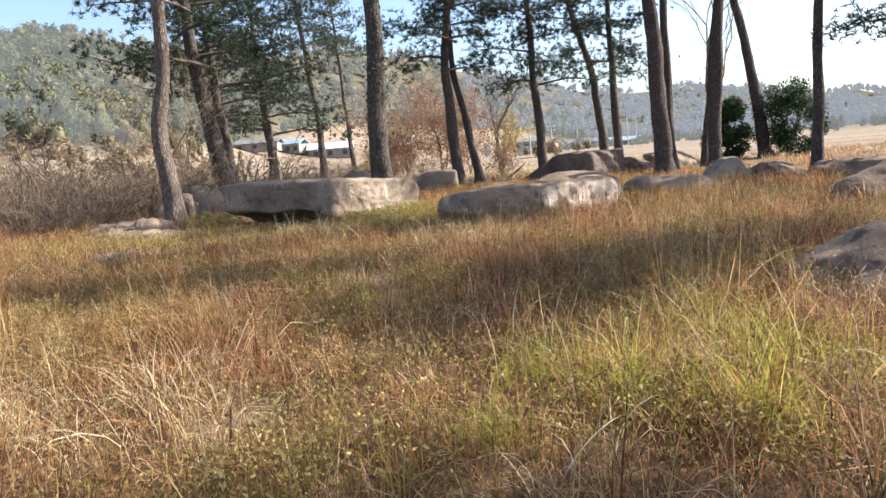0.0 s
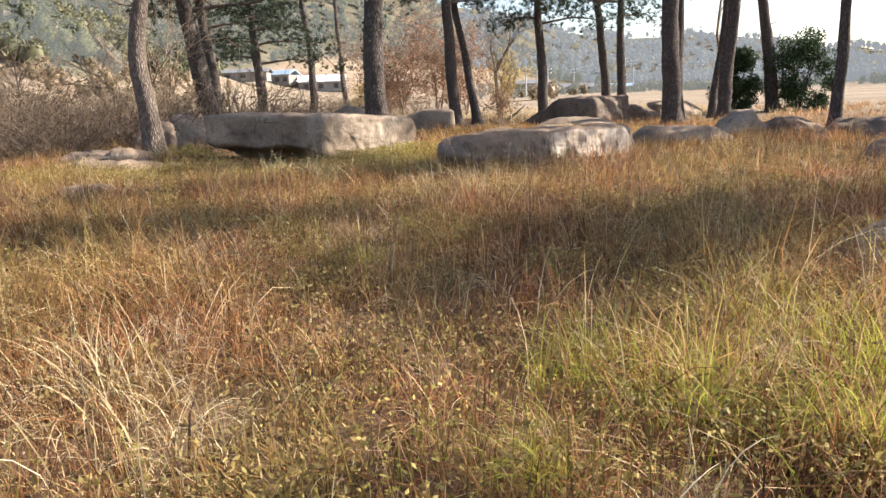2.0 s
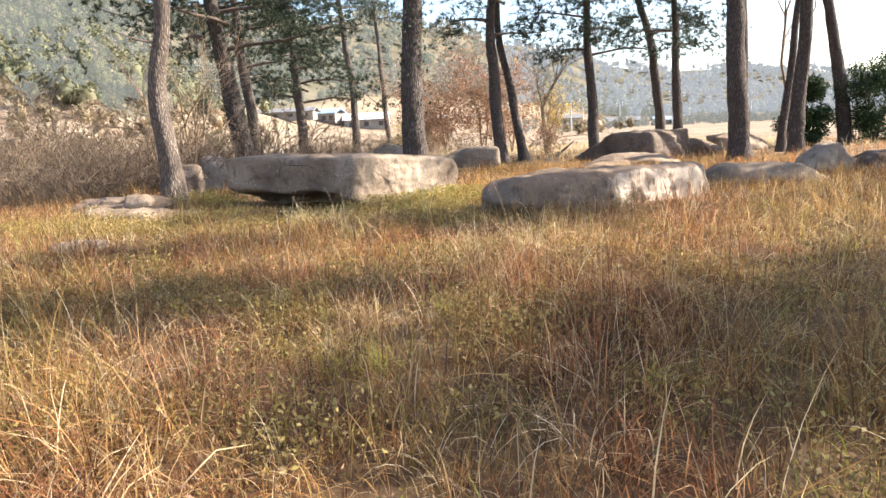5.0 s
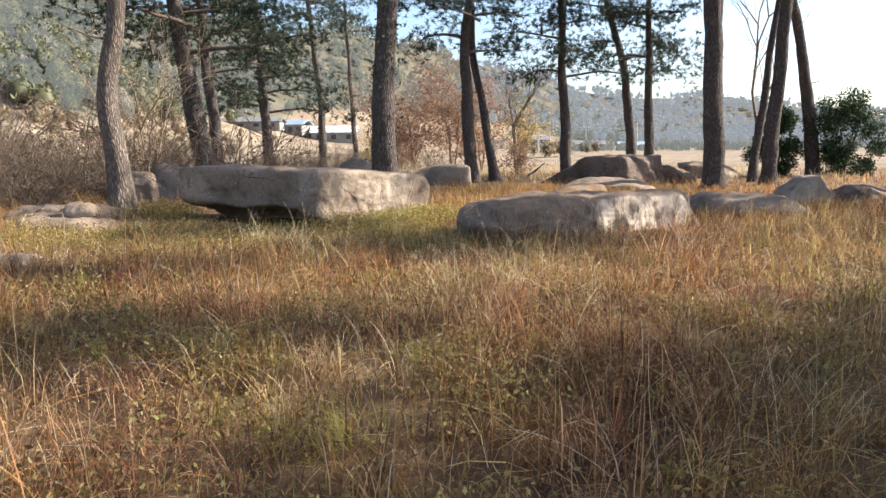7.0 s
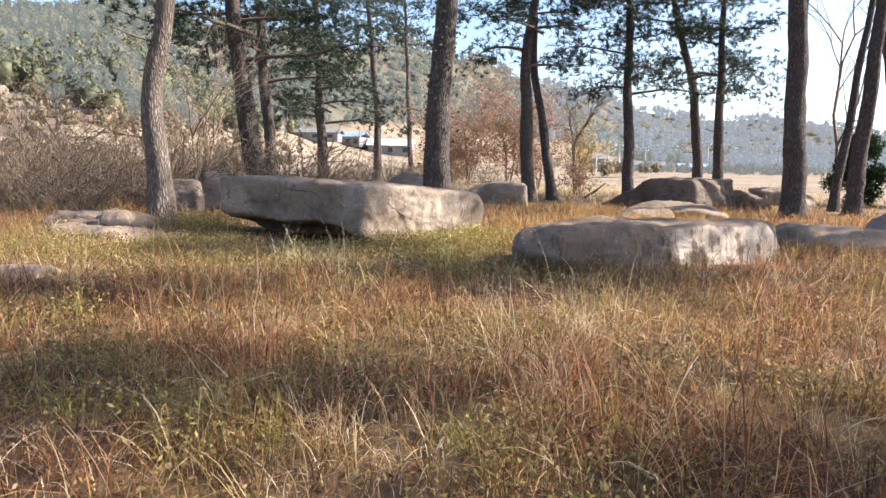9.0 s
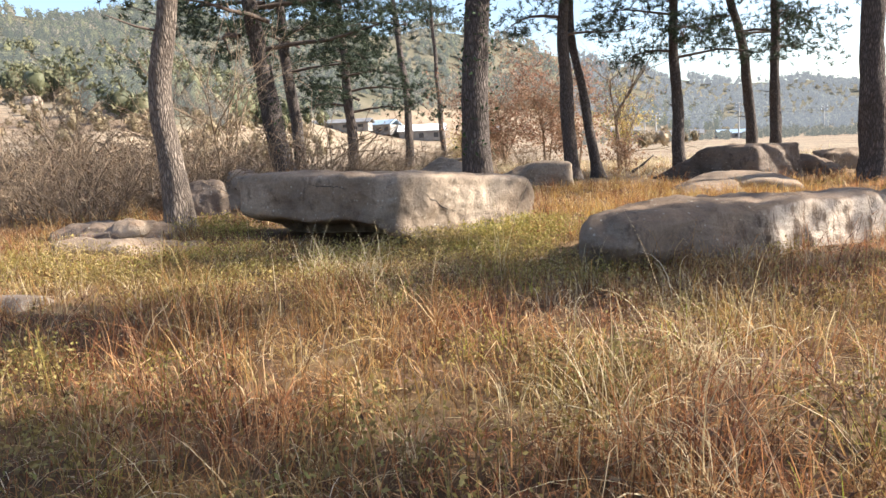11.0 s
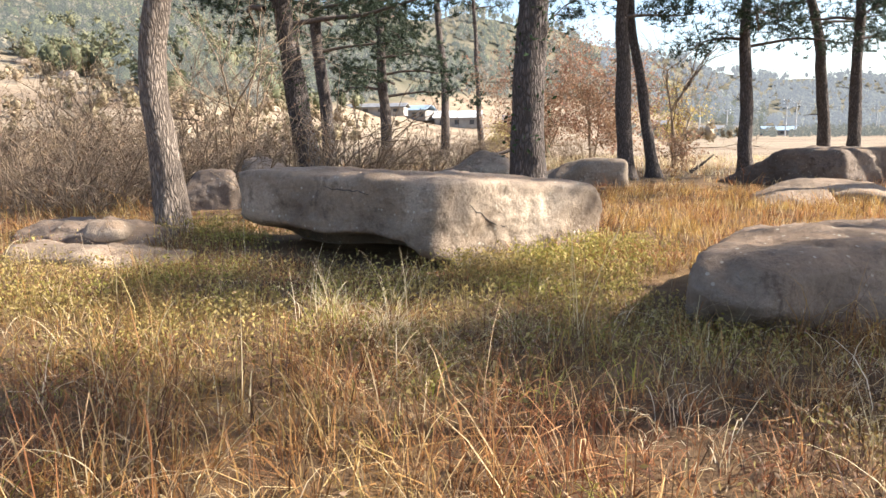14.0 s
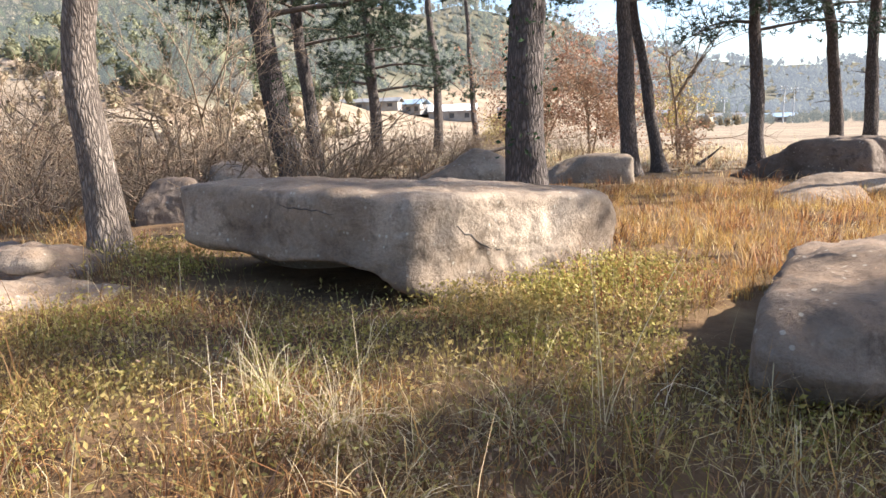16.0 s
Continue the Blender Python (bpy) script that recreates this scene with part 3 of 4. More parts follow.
def leaves(rng, c, size):
    """One folded leaf of two triangles at each centre."""
    n = len(c)
    d = rng.normal(0, 1, (n, 3))
    d /= np.linalg.norm(d, axis=1)[:, None]
    s = np.cross(d, rng.normal(0, 1, (n, 3)))
    s /= np.linalg.norm(s, axis=1)[:, None]
    u = np.cross(d, s)
    sz = size * rng.uniform(0.6, 1.3, (n, 1))
    v = np.stack([c, c + d * sz + s * sz * 0.5 + u * sz * 0.15, c + d * sz * 2, c + d * sz - s * sz * 0.5 + u * sz * 0.15], 1).reshape(-1, 3)
    k = np.arange(n)[:, None] * 4
    return v, np.concatenate([k + [0, 1, 2], k + [0, 2, 3]])


# place, girth, bends (height, aside, ahead), height, crown
pine(-6.32, 15.3, 0.205, [(0, 0), (1.3, 0.05), (2.0, -0.08), (2.5, -0.03), (3.1, 0.14), (5.2, 0.3), (11, 0.6)], 11, 6.6, 2.6, 1, "slender pine with pale bark and a bent trunk", M_BARK_PALE)
pine(-8.5, 24.65, 0.33, [(0, 0), (3, -0.6), (6, -0.9), (13, -1.3)], 13, 4.2, 4.6, 2, "leaning dark pine with low hanging boughs", boughs=24, ivy=True, thick=1.5)
pine(-10.8, 31.0, 0.27, [(0, 0), (4, -0.35), (12, -0.9)], 12, 4.4, 3.8, 3, "dark pine with a slightly leaning trunk", boughs=18, thick=1.6)
pine(-12.2, 41.2, 0.32, [(0, 0), (12, -0.5)], 12.5, 3.0, 4.2, 4, "dark pine with dense low foliage", boughs=26, thick=1.8)
pine(-11.1, 48.7, 0.3, [(0, 0), (4, 0.1), (14, -0.9)], 15, 9.5, 3.0, 5, "tall slim pine with a bare trunk")
pine(-11.0, 59.5, 0.24, [(0, 0), (14, -0.7)], 16, 10.5, 3.0, 6, "thin tall pine at the grove's edge")
pine(-1.86, 18.44, 0.29, [(0, 0), (2, 0.03), (5, 0.16), (13, 0.5)], 13.5, 7.2, 3.4, 7, "thick straight pine with plated bark and ivy", ivy=True)
pine(-0.27, 28.6, 0.25, [(0, 0), (2, -0.1), (4.5, -0.28), (7, 0.0), (12, 0.3)], 12, 4.6, 3.4, 8, "dark pine with spreading layered boughs", boughs=17)
pine(0.62, 29.8, 0.19, [(0, 0), (4.5, -0.85), (10, -1.1)], 10, 6.4, 2.0, 9, "thin leaning pine crossing its neighbour", boughs=9)
pine(3.47, 31.1, 0.23, [(0, 0), (4, -0.25), (11, -0.45)], 11, 3.7, 3.2, 10, "slim pine with layered feathery boughs", boughs=18)
pine(7.0, 36.1, 0.24, [(0, 0), (4.5, -0.45), (9, -1.7), (13, -2.4)], 13, 5.2, 3.4, 11, "leaning pine with feathery foliage")
pine(7.2, 33.6, 0.22, [(0, 0), (11, -0.3)], 11, 4.3, 2.6, 12, "straight pine with short drooping boughs")
pine(6.95, 23.6, 0.3, [(0, 0), (4, -0.2), (13, -0.75)], 14, 9.2, 3.3, 13, "thick tall pine with a bare straight trunk")
pine(8.2, 27.7, 0.2, [(0, 0), (12, -0.2)], 13, 9.0, 2.6, 14, "slender pine behind a thicker one")
pine(9.2, 25.6, 0.24, [(0, 0), (4, 0.2), (12, 0.6)], 13, 9.0, 3.0, 15, "pine leaning towards the light")
pine(9.5, 27.8, 0.15, [(0, 0), (4, 0.35), (11, 1.0)], 11, 8.4, 2.0, 16, "thin leaning pine with few boughs", boughs=9)
pine(13.6, 32.4, 0.27, [(0, 0), (4, -0.6), (9, -1.7), (13, -2.6)], 13, 8.8, 3.0, 17, "pine leaning over dark evergreen shrubs")
pine(9.9, 19.1, 0.15, [(0, 0), (5, 0.05), (12, 0.15)], 11.8, 9.6, 1.4, 18, "slim pine standing by shaded boulders", boughs=7)
# pines added out of view, their crowns sized to cast shade on grass and stones
for k, (px, py, h, low, c) in enumerate([(14.5, 9.5, 10.6, 8.0, 1.4), (15.2, 10.5, 10.5, 8.0, 1.5), (11.8, 11.1, 11.4, 9.5, 0.9), (12.0, 17.1, 12.0, 10.2, 0.4), (14.1, 4.7, 11, 8.4, 1.5), (18.5, 20.8, 12, 8, 1.4), (13.9, 15.7, 11, 9.2, 0.7), (12.9, 15.2, 10.4, 8.3, 1.0), (10.9, 4.5, 10.8, 8.4, 1.3), (9.9, 13.4, 10.8, 9.5, 0.25)]):
    pine(px, py, 0.2, [(0, 0), (h, 0.4 * math.sin(k * 2.0))], h, low, c, 40 + k, "unseen pine added off to the right to cast shade", boughs=7)

pine(11.9, 17.9, 0.16, [(0, 0), (7.5, 0.3)], 7.5, 3.0, 2.9, 60, "young pine with low spreading boughs", boughs=9)


def bare_tree(x, y, height, seed, label, leafing=None, leaf_count=0, spread=0.55, stems=3, girth=0.05, leaf=0.06, name="bare_tree", mat_=None):
    """A leafless or thin-leaved tree of forking stems."""
    rng = np.random.default_rng(seed)
    tree = tagged(new(name), label, "tree")
    tree.location = (x, y, gz(x, y))
    ends = []

    def grow(t, p, d, ln, r, level):
        pts, rs = [p], [r]
        for k in range(3):
            d = (d + Vector(rng.normal(0, 0.13, 3)) + Vector((0, 0, 0.05))).normalized()
            p = p + d * ln / 3
            pts.append(p)
            rs.append(r * (1 - 0.13 * (k + 1)))
            if level > 0 and k < 2 and rng.random() < 0.75:
                q = (d + Vector(rng.normal(0, spread, 3))).normalized()
                grow(t, p, q, ln * rng.uniform(0.5, 0.75), r * 0.5, level - 1)
        t.add(pts, rs, 5 if r > 0.02 else 3)
        ends.extend(pts[1:])
        if level > 0:
            for _ in range(2):
                q = (d + Vector(rng.normal(0, spread, 3))).normalized()
                grow(t, p, q, ln * rng.uniform(0.6, 0.85), r * 0.6, level - 1)

    for _ in range(stems):
        t = Tubes()
        d = Vector((rng.normal(0, 0.18), rng.normal(0, 0.18), 1)).normalized()
        grow(t, Vector((rng.normal(0, 0.08), rng.normal(0, 0.08), -0.1)), d, height * 0.4, girth * rng.uniform(0.8, 1.2), 4)
        child("stem", t.mesh("stem", mat_ or M_BRAMBLE), tree)
    if leafing:
        e = np.array([tuple(p) for p in ends if p.z > height * 0.12])
        c = e[rng.integers(0, len(e), leaf_count)] + rng.normal(0, 0.12, (leaf_count, 3))
        v, tr = leaves(rng, c, leaf)
        child("crown", raw_mesh("crown", v, tr, leafing), tree)
    return tree


bare_tree(-9.6, 23.0, 5.2, 1, "leafless multi-stemmed sapling above brambles")
bare_tree(-12.5, 25.5, 4.6, 2, "leafless brown sapling in a thicket")
bare_tree(-15.5, 24.0, 4.2, 3, "leafless brown sapling in a thicket")
bare_tree(11.6, 33.5, 9.0, 4, "tall leafless tree against the bright sky", stems=1, girth=0.085, spread=0.36)
bare_tree(1.6, 36.0, 6.2, 5, "leafless tree with grey twigs behind pines", stems=2, girth=0.07)
bare_tree(-4.2, 44.0, 7.4, 6, "small tree with thin rust-brown autumn leaves", M_RUST, 6000, 1.15, 5, 0.06, 0.075, "autumn_tree")
bare_tree(-1.9, 42.0, 6.6, 12, "wide low tree with thin rust-brown leaves", M_RUST, 4200, 1.15, 4, 0.05, 0.075, "autumn_tree")
bare_tree(-0.2, 41.0, 4.2, 7, "small tree with thin rust-brown autumn leaves", M_RUST, 2100, 1.1, 3, 0.05, 0.075, "autumn_tree")
bare_tree(-5.6, 46.0, 3.0, 8, "low bush with faded autumn leaves", M_RUST, 2200, 0.8, 4, 0.04, 0.08, "autumn_bush")
bare_tree(2.4, 48.0, 4.2, 9, "small tree with yellow-brown autumn leaves", M_YELLOW, 1500, 0.9, 3, 0.05, 0.08, "autumn_tree")
bare_tree(-8.0, 52.0, 2.4, 10, "low bush with faded autumn leaves", M_YELLOW, 1500, 0.8, 4, 0.03, 0.08, "autumn_bush")
bare_tree(1.7, 33.5, 1.6, 11, "low twiggy bush with dry leaves", M_RUST, 700, 0.8, 4, 0.02, 0.06, "autumn_bush")


def evergreen(x, y, h, w, seed):
    """A dense dark evergreen shrub: a stem and a crown of many small leaves in uneven lobes."""
    rng = np.random.default_rng(seed)
    ob = tagged(new("evergreen_shrub"), "dense dark evergreen shrub under the pines", "shrub", "evergreen shrubs")
    ob.location = (x, y, gz(x, y))
    t = Tubes()
    for _ in range(5):
        a = rng.uniform(0, 6.28)
        t.add([(0, 0, -0.1), (math.cos(a) * w * 0.15, math.sin(a) * w * 0.15, h * 0.4), (math.cos(a) * w * 0.3, math.sin(a) * w * 0.3, h * 0.8)], [0.06, 0.04, 0.015], 5)
    child("stem", t.mesh("stem", M_BRANCH), ob)
    lobes = []
    for _ in range(46):
        f = rng.uniform(0.08, 1)
        a = rng.uniform(0, 6.28)
        rr = w * 0.5 * (math.sin(min(1, f * 1.15 + 0.12) * math.pi * 0.86) ** 0.6) * rng.uniform(0.3, 1.0)
        lobes.append((math.cos(a) * rr, math.sin(a) * rr, h * f * 0.93, rng.uniform(0.2, 0.36) * w * 0.5))
    lobes = np.array(lobes)
    k = rng.integers(0, len(lobes), 15000)
    d = rng.normal(0, 1, (15000, 3))
    d /= np.linalg.norm(d, axis=1)[:, None]
    c = lobes[k, :3] + d * lobes[k, 3:4] * rng.uniform(0.6, 1.1, (15000, 1))
    v, tr = leaves(rng, c, 0.055)
    child("crown", raw_mesh("crown", v, tr, M_HOLLY), ob)


evergreen(12.0, 32.2, 2.7, 2.0, 1)
evergreen(14.6, 32.3, 3.3, 3.0, 2)


def bramble(seed, h, w, stems=70):
    """A thicket of arching thin stems with a few dry leaves."""
    rng = np.random.default_rng(seed)
    ob = tagged(new("bramble_bush"), "leafless tangled brown bramble thicket", "bush", "bramble thicket")
    t, ends = Tubes(), []
    for _ in range(stems):
        a, r = rng.uniform(0, 6.28), w * 0.4 * math.sqrt(rng.random())
        p = Vector((math.cos(a) * r, math.sin(a) * r, -0.05))
        d = Vector((math.cos(a) * 0.45 + rng.normal(0, 0.3), math.sin(a) * 0.45 + rng.normal(0, 0.3), 1)).normalized()
        ln = h * rng.uniform(0.6, 1.2)
        pts, rs = [p], [0.014]
        for k in range(4):
            d = (d + Vector((rng.normal(0, 0.2), rng.normal(0, 0.2), -0.13 * k))).normalized()
            p = p + d * ln / 4
            pts.append(p)
            rs.append(0.013 - 0.0025 * k)
            for _ in range(2):
                q = p + Vector(rng.normal(0, 1, 3)).normalized() * rng.uniform(0.2, 0.55) + Vector((0, 0, 0.12))
                t.add([p, q], [0.007, 0.003], 3)
                ends.append(q)
        t.add(pts, rs, 3)
    child("stem_tangle", t.mesh("stem_tangle", M_BRAMBLE), ob)
    e = np.array([tuple(p) for p in ends])
    c = e[rng.integers(0, len(e), 420)] + rng.normal(0, 0.05, (420, 3))
    v, tr = leaves(rng, c, 0.03)
    child("foliage", raw_mesh("foliage", v, tr, M_LITTER), ob, "few dry curled leaves")
    return ob


_protos = [bramble(1, 2.0, 2.6), bramble(2, 1.6, 2.2, 60), bramble(3, 2.3, 2.4, 64)]
_spots = [(-9.4, 20.5), (-10.2, 18.4), (-12.4, 19.2), (-9.6, 21.3), (-11.9, 22.0), (-14.2, 21.0), (-7.3, 22.6), (-13.6, 24.4), (-16.2, 22.6), (-11.0, 25.2),
          (-8.2, 26.4), (-15.8, 26.3), (-18.6, 25.0), (-18.3, 28.4), (-13.0, 28.6), (-6.0, 27.0), (-14.6, 17.6), (-20.5, 22.0), (-9.2, 32.0), (-6.2, 33.4), (-4.8, 36.0), (-16, 33), (-21, 31), (-9.5, 39.0), (-7.2, 42.5), (-12.5, 44.0), (-5.0, 47.0), (-9.8, 50.0), (-14.5, 38.0), (-2.6, 39.0), (-13.5, 53.0)]
_rng = np.random.default_rng(5)
for k, (bx, by) in enumerate(_spots):
    small = 0.7 if by > 29 else 1.2
    m = pose(bx, by, gz(bx, by), 0, 0, _rng.uniform(0, 360)) @ Matrix.Scale(small * _rng.uniform(0.8, 1.1), 4)
    if k < 3:
        _protos[k].matrix_world = m
    else:
        ob = copy_thing(_protos[k % 3], m)
        ob.scale = m.to_scale()


# ---- far woods ----
def far_woods(name, label, material, count, r_lo, r_hi, az_lo, az_hi, h_lo, h_hi, tris, size, seed, edge=0.0, core=2):
    """Many small trees: a lumpy core of its own tone each, ringed by loose sprays of leaves."""
    rng = np.random.default_rng(seed)
    az = np.radians(rng.uniform(az_lo, az_hi, count * 9))
    r = np.sqrt(rng.uniform(r_lo ** 2, r_hi ** 2, count * 9))
    x, y = r * np.sin(az), r * np.cos(az)
    z = ground_z(x, y)
    top = np.interp(np.degrees(az), AZ, RIDGE_R) * 1.03
    patchy = np.sin(x / 17 + seed) * np.sin(y / 23 + seed * 2) + 0.5 * np.sin(x / 7.3) + rng.normal(0, 0.5, len(x))
    keep = np.flatnonzero((wooded(x, y, z) > edge) & (r < top) & (patchy > -0.5))[:count]
    x, y, z = x[keep], y[keep], z[keep]
    n = len(x)
    h = rng.uniform(h_lo, h_hi, n) * (0.75 + 0.25 * np.sin(x / 11) * np.sin(y / 13))
    bm = bmesh.new()
    bmesh.ops.create_icosphere(bm, subdivisions=core, radius=1)
    unit = np.array([v.co[:] for v in bm.verts])
    faces = np.array([[v.index for v in f.verts] for f in bm.faces])
    bm.free()
    half = np.stack([h * rng.uniform(0.26, 0.4, n), h * rng.uniform(0.26, 0.4, n), h * 0.5], 1)[:, None, :]
    mid = np.stack([x, y, z + h * 0.5], 1)[:, None, :]
    ph = rng.uniform(0, 6.28, (n, 1, 3))
    lump = 0.86 + 0.2 * np.sin(unit[None] * 4.1 + ph).sum(2, keepdims=True) * 0.6 + rng.normal(0, 0.1, (n, len(unit), 1))
    taper = 1 - 0.35 * (unit[None, :, 2:] > 0) * unit[None, :, 2:] * rng.uniform(0, 1, (n, 1, 1))
    cores = (mid + unit[None] * half * lump * taper * 0.86).reshape(-1, 3)
    ct = (faces[None] + (np.arange(n) * len(unit))[:, None, None]).reshape(-1, 3)
    d = rng.normal(0, 1, (n, tris, 3))
    d /= np.linalg.norm(d, axis=2)[:, :, None]
    c = (mid + d * half * rng.uniform(0.75, 1.12, (n, tris, 1))).reshape(-1, 3)
    sp = (c[:, None, :] + rng.normal(0, size, (len(c), 3, 3))).reshape(-1, 3)
    st = np.arange(len(sp)).reshape(-1, 3) + len(cores)
    ob = new(name, raw_mesh(name, np.vstack([cores, sp]), np.vstack([ct, st]), material, True))
    return tagged(ob, label, "woods", kind="stuff")


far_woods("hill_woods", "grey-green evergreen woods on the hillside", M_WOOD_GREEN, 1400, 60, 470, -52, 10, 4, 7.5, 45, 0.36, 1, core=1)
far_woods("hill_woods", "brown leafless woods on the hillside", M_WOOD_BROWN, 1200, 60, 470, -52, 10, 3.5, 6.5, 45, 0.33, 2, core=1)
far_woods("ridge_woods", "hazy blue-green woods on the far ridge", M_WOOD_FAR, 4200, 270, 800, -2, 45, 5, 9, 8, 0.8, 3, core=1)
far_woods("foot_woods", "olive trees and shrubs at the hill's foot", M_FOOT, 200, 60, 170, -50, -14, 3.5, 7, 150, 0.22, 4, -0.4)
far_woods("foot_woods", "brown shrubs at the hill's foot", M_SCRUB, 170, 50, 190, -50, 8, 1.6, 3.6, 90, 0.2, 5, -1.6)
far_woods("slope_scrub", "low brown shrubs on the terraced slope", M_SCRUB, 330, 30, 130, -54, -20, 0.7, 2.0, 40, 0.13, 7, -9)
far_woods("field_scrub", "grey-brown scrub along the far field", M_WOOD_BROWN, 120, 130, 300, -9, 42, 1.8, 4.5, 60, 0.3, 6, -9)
far_woods("field_scrub", "pale leafless bushes at the field edge", M_WOOD_BROWN, 90, 190, 235, 2, 34, 2.0, 4.0, 70, 0.3, 8, -9)


# ---- village ----
def block(bm, lo, hi):
    m = Matrix.LocRotScale([(a + b) / 2 for a, b in zip(lo, hi)], None, [b - a for a, b in zip(lo, hi)])
    return bmesh.ops.create_cube(bm, size=1, matrix=m)


def house(x, y, w, d, h, roof_mat, turn, label, openings=3):
    ob = tagged(new("house"), label, "house", "village houses")
    ob.matrix_world = pose(x, y, gz(x, y) - 0.3, 0, 0, turn)
    bm = bmesh.new()
    block(bm, (-w / 2, -d / 2, 0), (w / 2, d / 2, h))
    part("wall", bm, M_HOUSE, ob, smooth=False)
    bm = bmesh.new()
    e, rise = 0.5, d * 0.2
    prof = [(-d / 2 - e, h - 0.05), (0, h + rise), (d / 2 + e, h - 0.05), (d / 2 + e, h + 0.15), (0, h + rise + 0.22), (-d / 2 - e, h + 0.15)]
    rows = [[bm.verts.new((s * (w / 2 + e), py, pz)) for py, pz in prof] for s in (-1, 1)]
    for k in range(6):
        bm.faces.new((rows[0][k], rows[0][(k + 1) % 6], rows[1][(k + 1) % 6], rows[1][k]))
    for r in rows:
        bm.faces.new((r[0], r[1], r[4], r[5]))
        bm.faces.new((r[1], r[2], r[3], r[4]))
    bmesh.ops.recalc_face_normals(bm, faces=bm.faces)
    part("roof", bm, roof_mat, ob, smooth=False)
    for k in range(openings):
        cx = -w / 2 + w * (k + 0.5) / openings
        bm = bmesh.new()
        block(bm, (cx - 0.6, -d / 2 - 0.03, 0.9), (cx + 0.6, -d / 2 + 0.05, min(h - 0.3, 2.1)))
        win = part("window", bm, M_DARKGLASS, ob, smooth=False)
        bm = bmesh.new()
        block(bm, (cx - 0.75, -d / 2 - 0.12, 0.78), (cx + 0.75, -d / 2 + 0.02, 0.88))
        part("sill", bm, M_HOUSE, win, smooth=False)


house(-42.5, 184, 11.5, 8, 2.6, M_ROOF_WHITE, 8, "low farmhouse with a pale sheet roof")
house(-52.5, 182, 6.5, 6, 2.6, M_ROOF_BLUE, -10, "small farmhouse with a blue roof")
house(-55, 156, 14, 4, 1.9, M_ROOF_GREY, 3, "long low shed with a grey roof", 4)
house(-28, 196, 9, 6, 2.8, M_ROOF_GREY, 12, "low farmhouse with dark roof tiles")
house(28, 240, 16, 6, 1.9, M_ROOF_GREY, -5, "long grey roofed farm building", 4)
house(48, 252, 11, 6, 1.9, M_ROOF_BLUE, 4, "low farm building with a pale blue roof")
house(12, 238, 9, 6, 2.8, M_ROOF_GREY, 0, "grey roofed farm building")


def pole(x, y, h, label="slim concrete utility pole with crossarms"):
    ob = tagged(new("utility_pole"), label, "utility pole", "utility poles")
    ob.location = (x, y, gz(x, y))
    child("post", Tubes().add([(0, 0, -0.5), (0, 0, h / 2), (0.02, 0, h)], [0.2, 0.17, 0.13], 8).mesh("post", M_POLE), ob)
    for k in (0.3, 1.1):
        bm = bmesh.new()
        block(bm, (-0.9, -0.06, h - k - 0.06), (0.9, 0.06, h - k + 0.06))
        arm = part("crossarm", bm, M_POLE, ob, smooth=False)
        for q in (-0.75, 0.75):
            child("insulator", Tubes().add([(q, 0, h - k + 0.05), (q, 0, h - k + 0.2), (q, 0, h - k + 0.3)], [0.05, 0.08, 0.03], 6).mesh("insulator", M_ROOF_WHITE), arm, "small white insulator")


for q in [(40, 205, 9.5), (43, 208, 9.0), (9, 150, 6), (11.5, 152, 5.5), (14, 155, 6), (64, 215, 8), (25, 200, 7), (82, 222, 8)]:
    pole(*q)


# ---- grasses ----
def blades(roots, height, width, bend, rng, lean=0.15, facing=None, joints=3):
    """Tapered blades of one length each that arch over evenly towards their tips."""
    n = len(roots)
    h = height * rng.uniform(0.55, 1.35, n)
    trodden = (roots[:, 1] < 9.2) & (np.abs(roots[:, 0] - 1.23 + 0.204 * roots[:, 1]) < 0.6)
    h = np.where(trodden, np.minimum(h, 0.36), h)
    a = rng.uniform(0, 2 * np.pi, n) if facing is None else facing + rng.normal(0, 0.7, n)
    d = np.stack([np.cos(a), np.sin(a), np.zeros(n)], 1)
    side = np.stack([-d[:, 1], d[:, 0], np.zeros(n)], 1)
    s = side * np.cos(rng.normal(0, 0.6, n))[:, None] + np.stack([np.zeros(n), np.zeros(n), rng.normal(0, 0.3, n)], 1)
    curl = bend * rng.uniform(0.2, 1.7, n)
    t0 = lean * rng.uniform(-0.4, 1.8, n)
    w = width * rng.uniform(0.5, 1.4, n)
    sway = rng.normal(0, 0.22, n)
    c, rows = roots.copy(), []
    for k in range(joints + 1):
        f = k / joints
        if k:
            th = t0 + 1.15 * curl * (f - 0.5 / joints) ** 1.1
            c = c + (d * np.sin(th)[:, None] + side * (sway * f)[:, None]) * (h / joints)[:, None]
            c[:, 2] += h / joints * np.cos(th)
        if k < joints:
            ww = (w * (1 - 0.75 * f))[:, None]
            rows += [c - s * ww, c + s * ww]
        else:
            rows.append(c)
    v = np.stack(rows, 1).reshape(-1, 3)
    m = 2 * joints + 1
    i = np.arange(n)[:, None] * m
    quads = [i + 2 * k + np.array(q) for k in range(joints - 1) for q in ((0, 1, 3), (0, 3, 2))]
    return v, np.concatenate(quads + [i + [m - 3, m - 2, m - 1]])


def free_of_stones(x, y, grow=1.0):
    ok = np.ones(len(x), bool)
    for cx, cy, rx, ry, a in FOOT:
        u, v = (x - cx) * math.cos(a) + (y - cy) * math.sin(a), -(x - cx) * math.sin(a) + (y - cy) * math.cos(a)
        ok &= (u / rx / grow) ** 2 + (v / ry / grow) ** 2 > 1
    return ok


